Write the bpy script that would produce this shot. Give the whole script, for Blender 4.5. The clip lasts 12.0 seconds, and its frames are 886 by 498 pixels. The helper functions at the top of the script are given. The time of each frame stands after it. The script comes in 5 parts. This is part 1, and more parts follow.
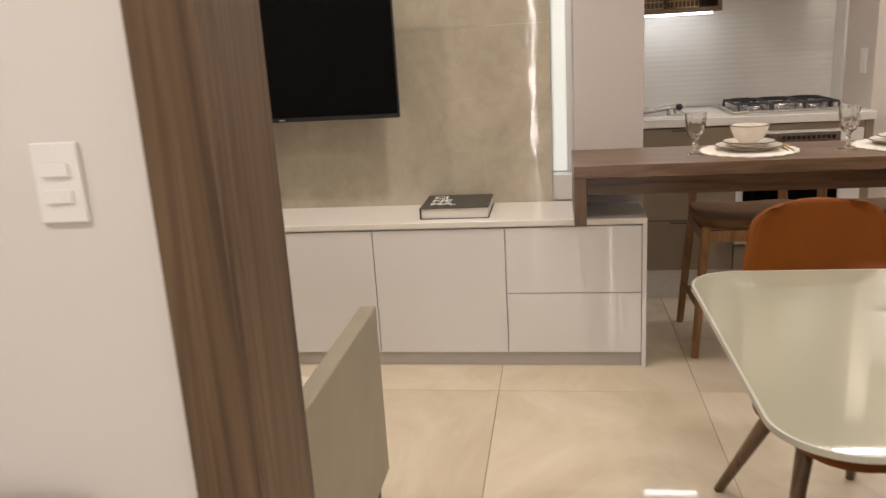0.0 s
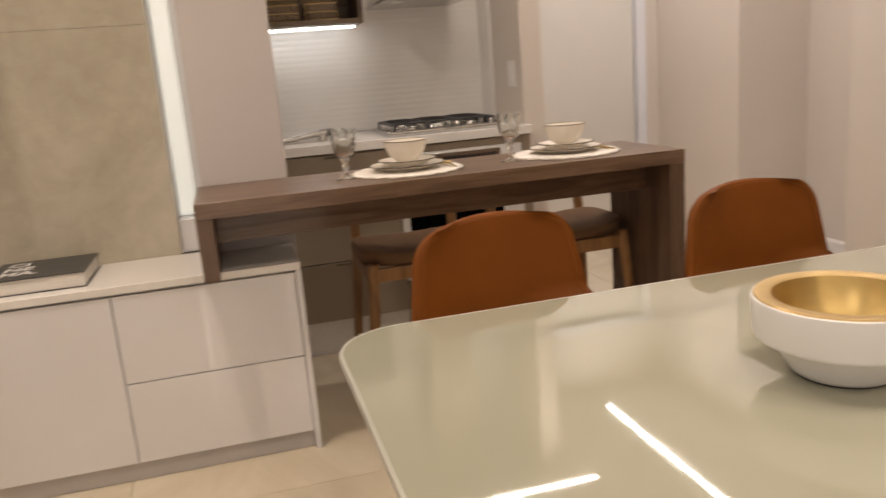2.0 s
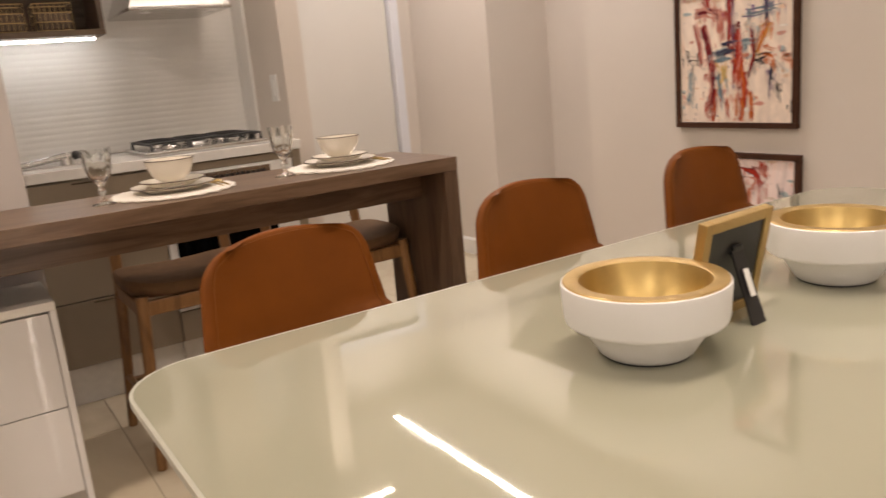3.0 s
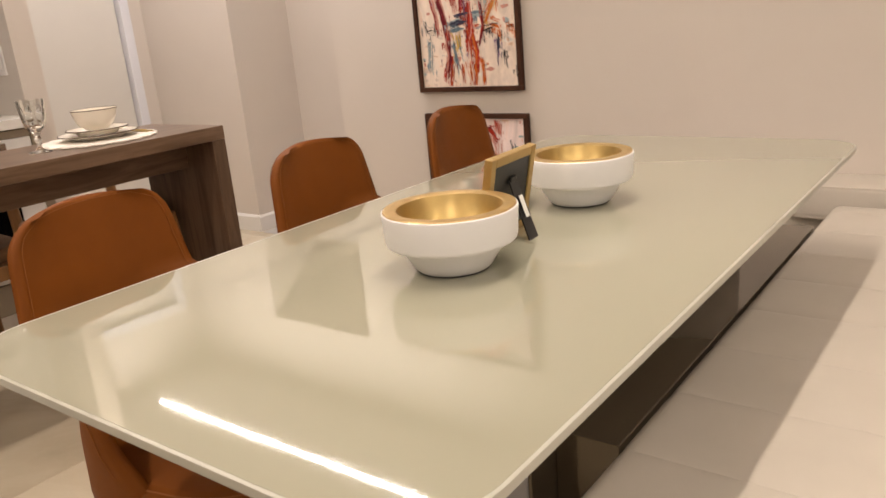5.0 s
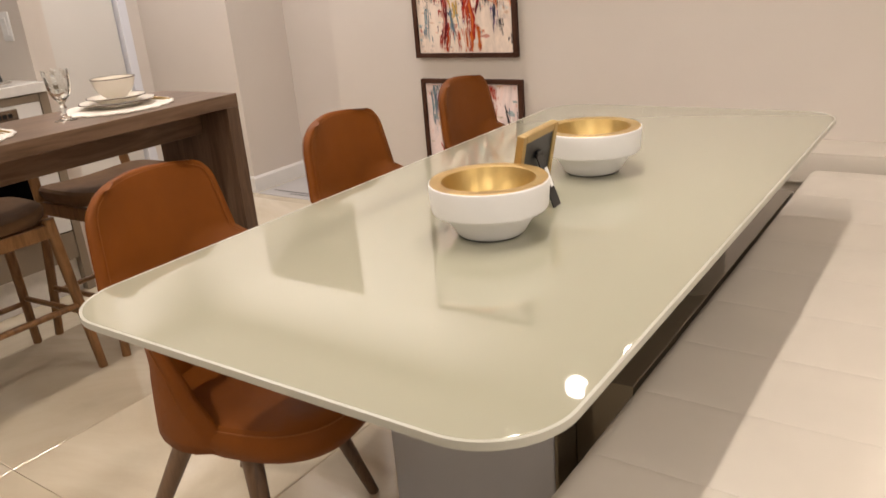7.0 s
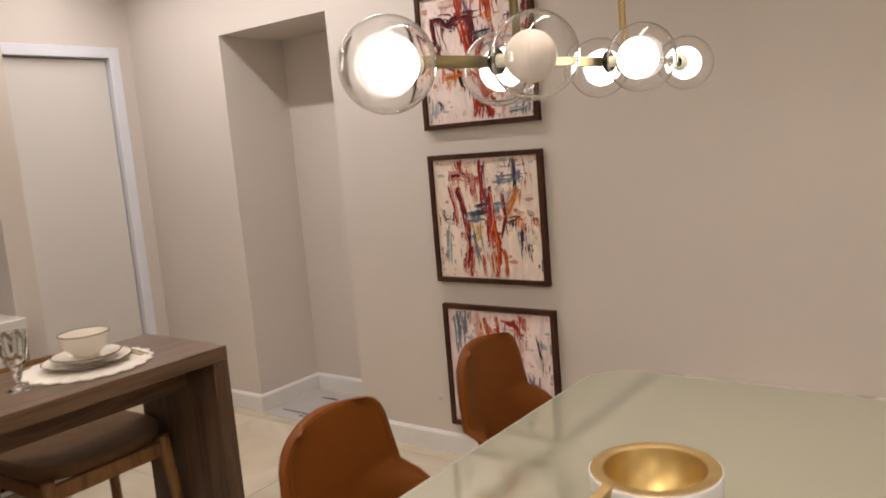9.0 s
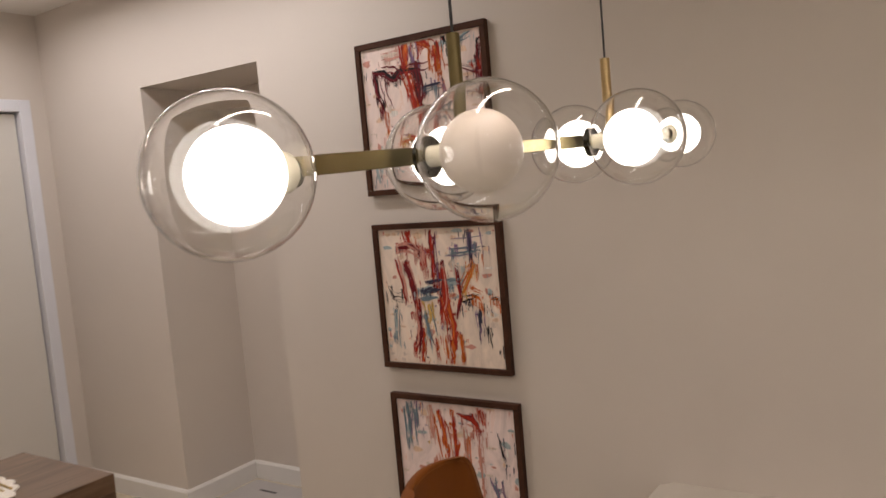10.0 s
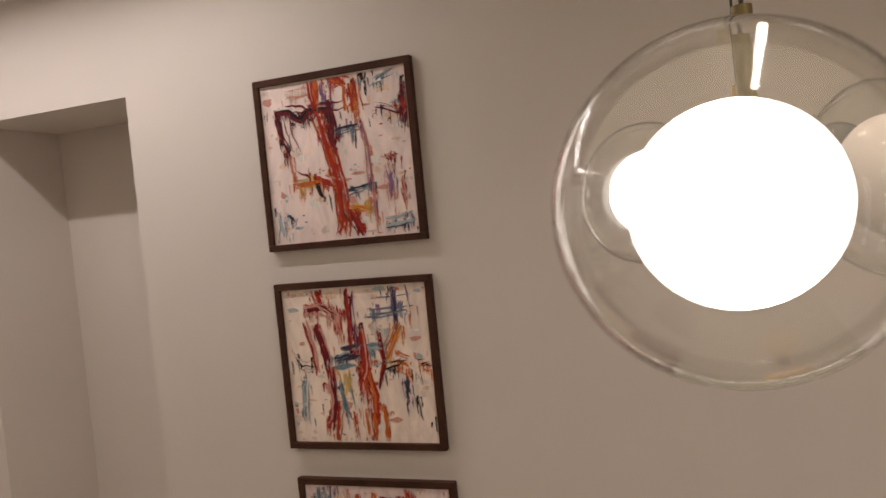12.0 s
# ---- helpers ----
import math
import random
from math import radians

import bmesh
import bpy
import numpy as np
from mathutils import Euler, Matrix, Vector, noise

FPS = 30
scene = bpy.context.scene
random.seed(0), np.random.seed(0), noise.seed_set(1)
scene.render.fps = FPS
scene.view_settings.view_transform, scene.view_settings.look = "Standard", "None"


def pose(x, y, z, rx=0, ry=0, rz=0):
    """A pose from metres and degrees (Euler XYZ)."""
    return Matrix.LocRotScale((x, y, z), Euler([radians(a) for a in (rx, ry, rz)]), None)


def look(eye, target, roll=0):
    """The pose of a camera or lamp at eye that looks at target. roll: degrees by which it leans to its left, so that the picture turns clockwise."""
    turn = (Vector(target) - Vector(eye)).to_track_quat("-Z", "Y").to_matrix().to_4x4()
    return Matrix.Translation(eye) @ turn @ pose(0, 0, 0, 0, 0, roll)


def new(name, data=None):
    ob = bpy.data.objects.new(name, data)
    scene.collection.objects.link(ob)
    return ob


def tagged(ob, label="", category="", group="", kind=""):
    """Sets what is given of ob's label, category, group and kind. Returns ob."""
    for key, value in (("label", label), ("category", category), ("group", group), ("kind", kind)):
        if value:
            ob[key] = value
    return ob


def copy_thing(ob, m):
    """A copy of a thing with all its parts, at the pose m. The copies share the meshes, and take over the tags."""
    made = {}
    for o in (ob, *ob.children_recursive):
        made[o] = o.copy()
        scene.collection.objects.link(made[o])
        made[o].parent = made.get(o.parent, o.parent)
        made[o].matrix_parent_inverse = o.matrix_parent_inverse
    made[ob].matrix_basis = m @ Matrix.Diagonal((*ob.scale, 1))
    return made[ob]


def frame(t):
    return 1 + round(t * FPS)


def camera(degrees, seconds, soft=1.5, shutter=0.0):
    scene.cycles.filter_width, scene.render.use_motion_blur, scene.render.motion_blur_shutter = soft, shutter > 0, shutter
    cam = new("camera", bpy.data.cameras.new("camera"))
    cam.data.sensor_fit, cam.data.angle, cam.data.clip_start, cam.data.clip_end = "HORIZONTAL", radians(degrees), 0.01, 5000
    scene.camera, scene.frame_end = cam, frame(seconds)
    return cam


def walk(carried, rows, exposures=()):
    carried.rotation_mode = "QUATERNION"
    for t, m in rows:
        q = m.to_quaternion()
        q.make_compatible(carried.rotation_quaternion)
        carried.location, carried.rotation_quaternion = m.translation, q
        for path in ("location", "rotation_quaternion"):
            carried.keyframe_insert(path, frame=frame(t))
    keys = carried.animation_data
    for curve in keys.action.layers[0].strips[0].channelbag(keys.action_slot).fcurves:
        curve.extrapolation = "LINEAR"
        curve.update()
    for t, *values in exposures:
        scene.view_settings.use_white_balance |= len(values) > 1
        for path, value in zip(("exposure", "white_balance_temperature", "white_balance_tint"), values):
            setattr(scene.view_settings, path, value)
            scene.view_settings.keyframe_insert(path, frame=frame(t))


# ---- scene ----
cam = camera(59.6, 12.0, shutter=0.4)
PATH = [
    (0, (0.458, 0.447, 1.316), (0.162, 2.356, 0.801), -3.4),
    (0.3, (0.431, 0.692, 1.244), (0.150, 2.613, 0.753), -3.6),
    (0.5, (0.442, 0.802, 1.216), (0.179, 2.721, 0.734), -3.7),
    (0.75, (0.496, 0.905, 1.208), (0.235, 2.832, 0.724), -4.2),
    (1, (0.557, 0.972, 1.205), (0.348, 2.901, 0.717), -4.4),
    (1.5, (0.604, 1.041, 1.188), (0.721, 2.98, 0.715), -4.3),
    (2, (0.642, 1.081, 1.152), (1.132, 2.965, 0.708), -4.6),
    (2.5, (0.633, 1.125, 1.145), (1.435, 2.902, 0.701), -4.8),
    (3, (0.608, 1.155, 1.135), (1.651, 2.801, 0.684), -5.2),
    (3.5, (0.574, 1.151, 1.127), (1.806, 2.655, 0.660), -5.3),
    (3.7, (0.562, 1.147, 1.117), (1.855, 2.599, 0.648), -5.3),
    (5.3, (0.343, 1.113, 1.136), (1.886, 2.238, 0.543), -5.1),
    (5.5, (0.305, 1.122, 1.116), (1.865, 2.217, 0.511), -5.1),
    (6, (0.229, 1.107, 1.115), (1.772, 2.189, 0.444), -5.2),
    (6.5, (0.212, 1.120, 1.153), (1.736, 2.206, 0.448), -5.0),
    (6.7, (0.204, 1.121, 1.181), (1.724, 2.211, 0.475), -5.0),
    (8.3, (0.417, 1.218, 1.310), (1.960, 2.424, 0.902), -4.6),
    (8.5, (0.479, 1.264, 1.353), (2.030, 2.471, 0.979), -4.8),
    (9, (0.626, 1.351, 1.414), (2.202, 2.550, 1.137), -4.8),
    (9.5, (0.837, 1.442, 1.453), (2.442, 2.617, 1.240), -4.9),
    (10, (0.996, 1.552, 1.494), (2.646, 2.668, 1.320), -5.0),
    (10.5, (1.095, 1.698, 1.511), (2.800, 2.735, 1.369), -5.2),
    (11, (1.119, 1.808, 1.518), (2.878, 2.751, 1.403), -5.2),
    (11.5, (1.104, 1.897, 1.521), (2.916, 2.741, 1.428), -5.3),
    (12, (1.092, 1.975, 1.515), (2.961, 2.683, 1.438), -5.5),
]

# seconds, stops, white balance, tint
EXPOSURE = [
    (0.0, -0.36, 6520, 10), (0.5, -0.24, 6560, 10), (1.0, -0.22, 6700, 11), (1.5, -0.32, 6850, 12), (2.0, -0.48, 7000, 13),
    (2.5, -0.54, 7050, 13.5), (3.0, -0.36, 7050, 13.5), (3.5, -0.36, 7000, 13), (5.5, -0.18, 6850, 12.5), (6.0, -0.17, 6700, 11),
    (6.5, -0.12, 6550, 10), (8.5, -0.46, 6750, 12), (9.0, -0.67, 6700, 12), (9.5, -0.84, 6680, 12), (10.0, -1.02, 6700, 12.5),
    (11.0, -1.14, 6750, 13), (12.0, -1.1, 6850, 13.5),
]
walk(cam, [(t, look(eye, target, roll)) for t, eye, target, roll in PATH], EXPOSURE)

CEIL = 2.535
WARM = (1.0, 0.882, 0.785)

world = bpy.data.worlds.new("world")
scene.world = world
world.use_nodes = True
world.node_tree.nodes["Background"].inputs[0].default_value = (1.0, 0.92, 0.84, 1)
world.node_tree.nodes["Background"].inputs[1].default_value = 0.02


def area(name, place, sx, sy, watts, colour=WARM, target=None, spread=180):
    data = bpy.data.lights.new(name, "AREA")
    data.shape, data.size, data.size_y, data.energy, data.color = "RECTANGLE", sx, sy, watts, colour
    data.spread = radians(spread)
    ob = new(name, data)
    ob.matrix_world = look(place, target or (place[0], place[1] + 0.0001, place[2] - 1))
    return ob


# ceiling profiles, and unseen downlights added as fill
PROFILE_A = (2.76, 4.25, 2.10)      # x, middle y, length along y
PROFILE_B = (1.705, 4.05, 0.70)      # middle x, y, length along x
PROFILE_C = (1.60, 1.75, 1.30)      # middle x, y, length along x
area("profile_lamp", (PROFILE_A[0], PROFILE_A[1], CEIL - 0.012), 0.03, PROFILE_A[2], 29, (1.0, 0.955, 0.96), None, 168)
BEAM = 2.226                        # underside of the unseen beam added over the kitchen opening
area("profile_lamp", (PROFILE_B[0], PROFILE_B[1], BEAM - 0.012), PROFILE_B[2], 0.03, 7.5)
area("profile_lamp", (PROFILE_C[0], PROFILE_C[1], CEIL - 0.012), PROFILE_C[2], 0.05, 16, WARM, None, 135)
# none of these is in view: added to brighten the room
FILL_LIGHTS = [(-0.9, 2.9), (0.3, 2.9), (-0.6, 0.5), (0.9, -0.1), (2.4, 0.2), (-1.9, 2.0)]
for dx, dy in FILL_LIGHTS:
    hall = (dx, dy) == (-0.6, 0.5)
    area("fill_lamp", (dx, dy, CEIL - 0.014), 0.09, 0.09, 4.5 if dx > 2 else 25 if hall else 17 if (dx, dy) == (0.3, 2.9) else 13, (1.0, 0.92, 0.87) if hall else WARM, None, 180 if hall else 150)


# ---- materials ----
def nodes_of(name):
    m = bpy.data.materials.new(name)
    m.use_nodes = True
    t = m.node_tree
    return m, t, t.nodes["Principled BSDF"]


def link(t, a, b):
    t.links.new(a, b)


def noise_at(t, scale, stretch=(1, 1, 1), detail=4.0, rough=0.55, distortion=0.0):
    tc = t.nodes.new("ShaderNodeTexCoord")
    mp = t.nodes.new("ShaderNodeMapping")
    mp.inputs["Scale"].default_value = stretch
    n = t.nodes.new("ShaderNodeTexNoise")
    n.inputs["Scale"].default_value = scale
    n.inputs["Detail"].default_value = detail
    n.inputs["Roughness"].default_value = rough
    n.inputs["Distortion"].default_value = distortion
    link(t, tc.outputs["Object"], mp.inputs["Vector"])
    link(t, mp.outputs["Vector"], n.inputs["Vector"])
    return n


def ramp(t, fac, stops):
    r = t.nodes.new("ShaderNodeValToRGB")
    while len(r.color_ramp.elements) < len(stops):
        r.color_ramp.elements.new(0.5)
    for e, (p, c) in zip(r.color_ramp.elements, stops):
        e.position, e.color = p, (*c, 1)
    link(t, fac, r.inputs["Fac"])
    return r


def shade(c, k):
    return tuple(min(1.0, v * k) for v in c)


def mat(name, col, rough=0.5, metal=0.0, var=0.06, scale=6.0, bump=0.0, bscale=120.0, stretch=(1, 1, 1), coat=0.0, wear=0.06, spec=0.5):
    m, t, p = nodes_of(name)
    n = noise_at(t, scale, stretch)
    r = ramp(t, n.outputs["Fac"], [(0.3, shade(col, 1 - var)), (0.7, shade(col, 1 + var))])
    link(t, r.outputs["Color"], p.inputs["Base Color"])
    p.inputs["Metallic"].default_value = metal
    p.inputs["Specular IOR Level"].default_value = spec
    p.inputs["Coat Weight"].default_value = coat
    p.inputs["Coat Roughness"].default_value = 0.04
    n2 = noise_at(t, scale * 2.3)
    mr = t.nodes.new("ShaderNodeMapRange")
    mr.inputs["To Min"].default_value = max(0.01, rough * (1 - wear * 2))
    mr.inputs["To Max"].default_value = min(1.0, rough * (1 + wear * 2))
    link(t, n2.outputs["Fac"], mr.inputs["Value"])
    link(t, mr.outputs["Result"], p.inputs["Roughness"])
    if bump:
        n3 = noise_at(t, bscale, stretch)
        b = t.nodes.new("ShaderNodeBump")
        b.inputs["Strength"].default_value = bump
        b.inputs["Distance"].default_value = 0.002
        link(t, n3.outputs["Fac"], b.inputs["Height"])
        link(t, b.outputs["Normal"], p.inputs["Normal"])
    return m


def wood(name, dark, mid, light, stretch, rough=0.42, scale=1.0, bump=0.15):
    m, t, p = nodes_of(name)
    big = noise_at(t, 2.2 * scale, stretch, 6.0, 0.6, 1.4)
    fine = noise_at(t, 16.0 * scale, stretch, 3.0, 0.6, 0.3)
    r = ramp(t, big.outputs["Fac"], [(0.28, dark), (0.46, mid), (0.56, light), (0.74, mid)])
    f = ramp(t, fine.outputs["Fac"], [(0.3, (0.62, 0.62, 0.62)), (0.65, (1.0, 1.0, 1.0))])
    mx = t.nodes.new("ShaderNodeMix")
    mx.data_type, mx.blend_type = "RGBA", "MULTIPLY"
    mx.inputs["Factor"].default_value = 0.42
    link(t, r.outputs["Color"], mx.inputs["A"])
    link(t, f.outputs["Color"], mx.inputs["B"])
    link(t, mx.outputs["Result"], p.inputs["Base Color"])
    p.inputs["Roughness"].default_value = rough
    b = t.nodes.new("ShaderNodeBump")
    b.inputs["Strength"].default_value = bump
    b.inputs["Distance"].default_value = 0.001
    link(t, fine.outputs["Fac"], b.inputs["Height"])
    link(t, b.outputs["Normal"], p.inputs["Normal"])
    return m


def glow(name, col, strength):
    m, t, p = nodes_of(name)
    p.inputs["Base Color"].default_value = (0.9, 0.9, 0.88, 1)
    p.inputs["Emission Color"].default_value = (*col, 1)
    p.inputs["Emission Strength"].default_value = strength
    return m


def glass(name, tint=(1, 1, 1), ior=1.45, rough=0.0):
    m, t, p = nodes_of(name)
    p.inputs["Base Color"].default_value = (*tint, 1)
    p.inputs["Transmission Weight"].default_value = 1.0
    p.inputs["Roughness"].default_value = rough
    p.inputs["IOR"].default_value = ior
    return m


def tile_material():
    m, t, p = nodes_of("polished_porcelain")
    n = noise_at(t, 1.5, (1.0, 0.7, 1.0), 7.0, 0.62, 1.6)
    info = t.nodes.new("ShaderNodeObjectInfo")
    shift = t.nodes.new("ShaderNodeVectorMath")
    shift.operation = "MULTIPLY"
    shift.inputs[1].default_value = (37.0, 53.0, 11.0)
    link(t, info.outputs["Random"], shift.inputs[0])
    link(t, shift.outputs["Vector"], n.inputs["Vector"].links[0].from_node.inputs["Location"])
    r = ramp(t, n.outputs["Fac"], [(0.25, (0.49, 0.41, 0.30)), (0.5, (0.61, 0.53, 0.40)), (0.72, (0.70, 0.63, 0.50))])
    hsv = t.nodes.new("ShaderNodeHueSaturation")
    mr = t.nodes.new("ShaderNodeMapRange")
    mr.inputs["To Min"].default_value, mr.inputs["To Max"].default_value = 0.95, 1.05
    link(t, info.outputs["Random"], mr.inputs["Value"])
    link(t, mr.outputs["Result"], hsv.inputs["Value"])
    link(t, r.outputs["Color"], hsv.inputs["Color"])
    link(t, hsv.outputs["Color"], p.inputs["Base Color"])
    p.inputs["Roughness"].default_value = 0.05
    p.inputs["Specular IOR Level"].default_value = 0.62
    return m


def casing_material():
    m, t, p = nodes_of("walnut_casing")
    bands = noise_at(t, 1.0, (11, 11, 0.42), 3.0, 0.5, 2.4)
    fine = noise_at(t, 1.0, (150, 150, 3.5), 3.0, 0.6, 0.4)
    tone = noise_at(t, 1.0, (5, 5, 1.4), 2.0)
    r = ramp(t, bands.outputs["Fac"], [(0.34, (0.066, 0.037, 0.019)), (0.43, (0.125, 0.077, 0.042)), (0.52, (0.162, 0.104, 0.059)), (0.60, (0.100, 0.060, 0.032)), (0.70, (0.175, 0.115, 0.067))])
    f = ramp(t, fine.outputs["Fac"], [(0.30, (0.66, 0.64, 0.62)), (0.62, (1.0, 1.0, 1.0))])
    g = ramp(t, tone.outputs["Fac"], [(0.30, (0.82, 0.80, 0.78)), (0.70, (1.0, 1.0, 1.0))])
    last = r.outputs["Color"]
    for other, amount in ((f, 0.38), (g, 0.8)):
        mx = t.nodes.new("ShaderNodeMix")
        mx.data_type, mx.blend_type = "RGBA", "MULTIPLY"
        mx.inputs["Factor"].default_value = amount
        link(t, last, mx.inputs["A"])
        link(t, other.outputs["Color"], mx.inputs["B"])
        last = mx.outputs["Result"]
    link(t, last, p.inputs["Base Color"])
    p.inputs["Roughness"].default_value = 0.45
    b = t.nodes.new("ShaderNodeBump")
    b.inputs["Strength"].default_value = 0.25
    b.inputs["Distance"].default_value = 0.001
    link(t, fine.outputs["Fac"], b.inputs["Height"])
    link(t, b.outputs["Normal"], p.inputs["Normal"])
    return m


def stone_material():
    """Polished beige slabs: cloudy patches, fine mottling, pale hairlines and a slight waviness of the polish."""
    m, t, p = nodes_of("beige_stone_panel")
    cloud = noise_at(t, 2.1, (1, 1, 0.7), 5.0, 0.6, 0.9)
    mottle = noise_at(t, 14.0, (1, 1, 1), 5.0, 0.65, 0.5)
    vein = noise_at(t, 3.2, (1, 1, 1.6), 3.0, 0.5, 2.6)
    r = ramp(t, cloud.outputs["Fac"], [(0.30, (0.385, 0.343, 0.268)), (0.50, (0.455, 0.408, 0.320)), (0.70, (0.520, 0.472, 0.382))])
    f = ramp(t, mottle.outputs["Fac"], [(0.32, (0.86, 0.85, 0.83)), (0.66, (1.0, 1.0, 1.0))])
    v = ramp(t, vein.outputs["Fac"], [(0.485, (0.0, 0.0, 0.0)), (0.50, (0.12, 0.12, 0.12)), (0.515, (0.0, 0.0, 0.0))])
    mx = t.nodes.new("ShaderNodeMix")
    mx.data_type, mx.blend_type = "RGBA", "MULTIPLY"
    mx.inputs["Factor"].default_value = 0.8
    link(t, r.outputs["Color"], mx.inputs["A"])
    link(t, f.outputs["Color"], mx.inputs["B"])
    pale = t.nodes.new("ShaderNodeMix")
    pale.data_type = "RGBA"
    pale.inputs["B"].default_value = (0.56, 0.52, 0.44, 1)
    link(t, v.outputs["Color"], pale.inputs["Factor"])
    link(t, mx.outputs["Result"], pale.inputs["A"])
    link(t, pale.outputs["Result"], p.inputs["Base Color"])
    p.inputs["Roughness"].default_value = 0.04
    b = t.nodes.new("ShaderNodeBump")
    b.inputs["Strength"].default_value = 0.30
    b.inputs["Distance"].default_value = 0.002
    link(t, noise_at(t, 8.0, (1, 1, 1), 2.0).outputs["Fac"], b.inputs["Height"])
    link(t, b.outputs["Normal"], p.inputs["Normal"])
    return m


M_WALL = mat("wall_paint", (0.66, 0.60, 0.54), 0.62, var=0.025, scale=1.2, bump=0.10, bscale=260)
M_WALL_NEAR = mat("wall_paint_near", (0.67, 0.64, 0.61), 0.6, var=0.02, scale=1.2, bump=0.10, bscale=260)
M_CEIL = mat("ceiling_paint", (0.78, 0.75, 0.71), 0.8, var=0.02, scale=1.0, bump=0.05)
M_SKIRT = mat("skirting_white", (0.80, 0.78, 0.75), 0.35, var=0.03)
M_TILE = tile_material()
M_GROUT = mat("grout", (0.30, 0.25, 0.19), 0.9, var=0.15, scale=30)
M_LACQUER = mat("white_gloss_lacquer", (0.73, 0.715, 0.715), 0.025, var=0.015, scale=2.0, spec=0.5, bump=0.10, bscale=6)
M_LACQUER_TOP = mat("white_satin_top", (0.76, 0.73, 0.68), 0.14, var=0.015, scale=2.0)
M_TOE = mat("grey_toe_kick", (0.52, 0.49, 0.47), 0.4)
M_GAP = mat("shadow_gap", (0.05, 0.045, 0.04), 0.8)
M_STONE = stone_material()
M_COLUMN = mat("column_lacquer", (0.52, 0.475, 0.45), 0.38, var=0.02, scale=1.5)
M_OAK = casing_material()
# the bar top's sheen is put into this lighter veneer; the legs stay darker
M_BAR_SHEEN = wood("bar_veneer_sheen", (0.078, 0.045, 0.026), (0.145, 0.087, 0.053), (0.190, 0.118, 0.074), (0.9, 9, 9), 0.32)
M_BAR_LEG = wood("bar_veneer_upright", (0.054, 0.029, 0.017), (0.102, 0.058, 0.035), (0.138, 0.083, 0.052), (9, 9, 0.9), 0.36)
M_BRONZE = mat("bronze_mirror_panel", (0.145, 0.115, 0.080), 0.12, 0.35, var=0.05, scale=2.0, coat=0.3)
M_GREYLAC = mat("grey_pedestal_lacquer", (0.45, 0.46, 0.50), 0.22, var=0.03)
M_TABLEGLASS = mat("cream_back_painted_glass", (0.355, 0.345, 0.262), 0.012, var=0.008, scale=1.0, spec=1.0, wear=0.0, coat=0.5)
M_TABLEEDGE = mat("cream_table_edge", (0.42, 0.41, 0.345), 0.30, var=0.02)
M_LEATHER = mat("cognac_leather", (0.168, 0.046, 0.0030), 0.62, var=0.09, scale=9, bump=0.25, bscale=420, spec=0.2)
M_STITCH = mat("tan_stitching", (0.235, 0.074, 0.009), 0.8)
M_LEGWOOD = wood("dark_leg_wood", (0.070, 0.038, 0.020), (0.125, 0.070, 0.038), (0.165, 0.096, 0.054), (12, 12, 1.5), 0.4)
M_STOOLWOOD = wood("stool_wood", (0.13, 0.058, 0.019), (0.22, 0.105, 0.036), (0.28, 0.14, 0.052), (12, 12, 1.5), 0.4)
M_STOOLSEAT = mat("brown_suede", (0.135, 0.070, 0.030), 0.85, var=0.18, scale=16, bump=0.3, bscale=500)
M_CREAM = mat("cream_leatherette", (0.61, 0.56, 0.49), 0.42, var=0.04, scale=5, bump=0.18, bscale=300)
M_SOFA = mat("taupe_leather_panel", (0.30, 0.265, 0.20), 0.45, var=0.05, scale=5, bump=0.15, bscale=300)
M_PILLOW = mat("cream_cushion_fabric", (0.66, 0.57, 0.46), 0.9, var=0.08, scale=24, bump=0.4, bscale=500)
M_BLACK = mat("black_plastic", (0.012, 0.012, 0.013), 0.32, var=0.1)
M_SCREEN = mat("tv_screen", (0.002, 0.002, 0.0022), 0.05, var=0.02, wear=0.0, spec=0.10)
M_BRASS = mat("brushed_brass", (0.60, 0.44, 0.22), 0.30, 1.0, var=0.06, scale=20, stretch=(1, 12, 12))
M_DARKBRASS = mat("dark_brass", (0.24, 0.19, 0.09), 0.36, 1.0, var=0.08, scale=20)
M_GOLD = mat("gold_leaf", (0.58, 0.42, 0.17), 0.40, 1.0, var=0.10, scale=26, bump=0.05, bscale=60)
M_GOLDRIM = mat("matt_gold_rim", (0.50, 0.35, 0.15), 0.42, 0.85, var=0.08, scale=30)
M_MATTWHITE = mat("matt_white_ceramic", (0.78, 0.77, 0.76), 0.6, var=0.02, bump=0.05, bscale=200)
M_CHINA = mat("cream_china", (0.84, 0.78, 0.68), 0.22, var=0.02)
M_RIM = mat("dark_glaze_rim", (0.07, 0.04, 0.025), 0.25)
M_LINEN = mat("white_crochet", (0.80, 0.75, 0.68), 0.95, var=0.08, scale=60, bump=0.6, bscale=260)
M_STEEL = mat("stainless_steel", (0.62, 0.61, 0.59), 0.24, 1.0, var=0.05, scale=20)
M_IRON = mat("cast_iron", (0.02, 0.02, 0.021), 0.5, var=0.2, scale=40)
M_TAUPE = mat("taupe_cabinet_front", (0.27, 0.215, 0.155), 0.45, var=0.03, scale=3)
M_COUNTER = mat("white_quartz", (0.78, 0.76, 0.72), 0.2, var=0.04, scale=40)
M_SPLASH = mat("white_ribbed_tile", (0.80, 0.78, 0.75), 0.2, var=0.02)
M_NICHE = wood("niche_wood", (0.05, 0.032, 0.02), (0.10, 0.066, 0.042), (0.14, 0.095, 0.062), (1, 9, 9), 0.5)
M_DOOR = mat("door_lacquer", (0.68, 0.65, 0.60), 0.45, var=0.02, scale=2)
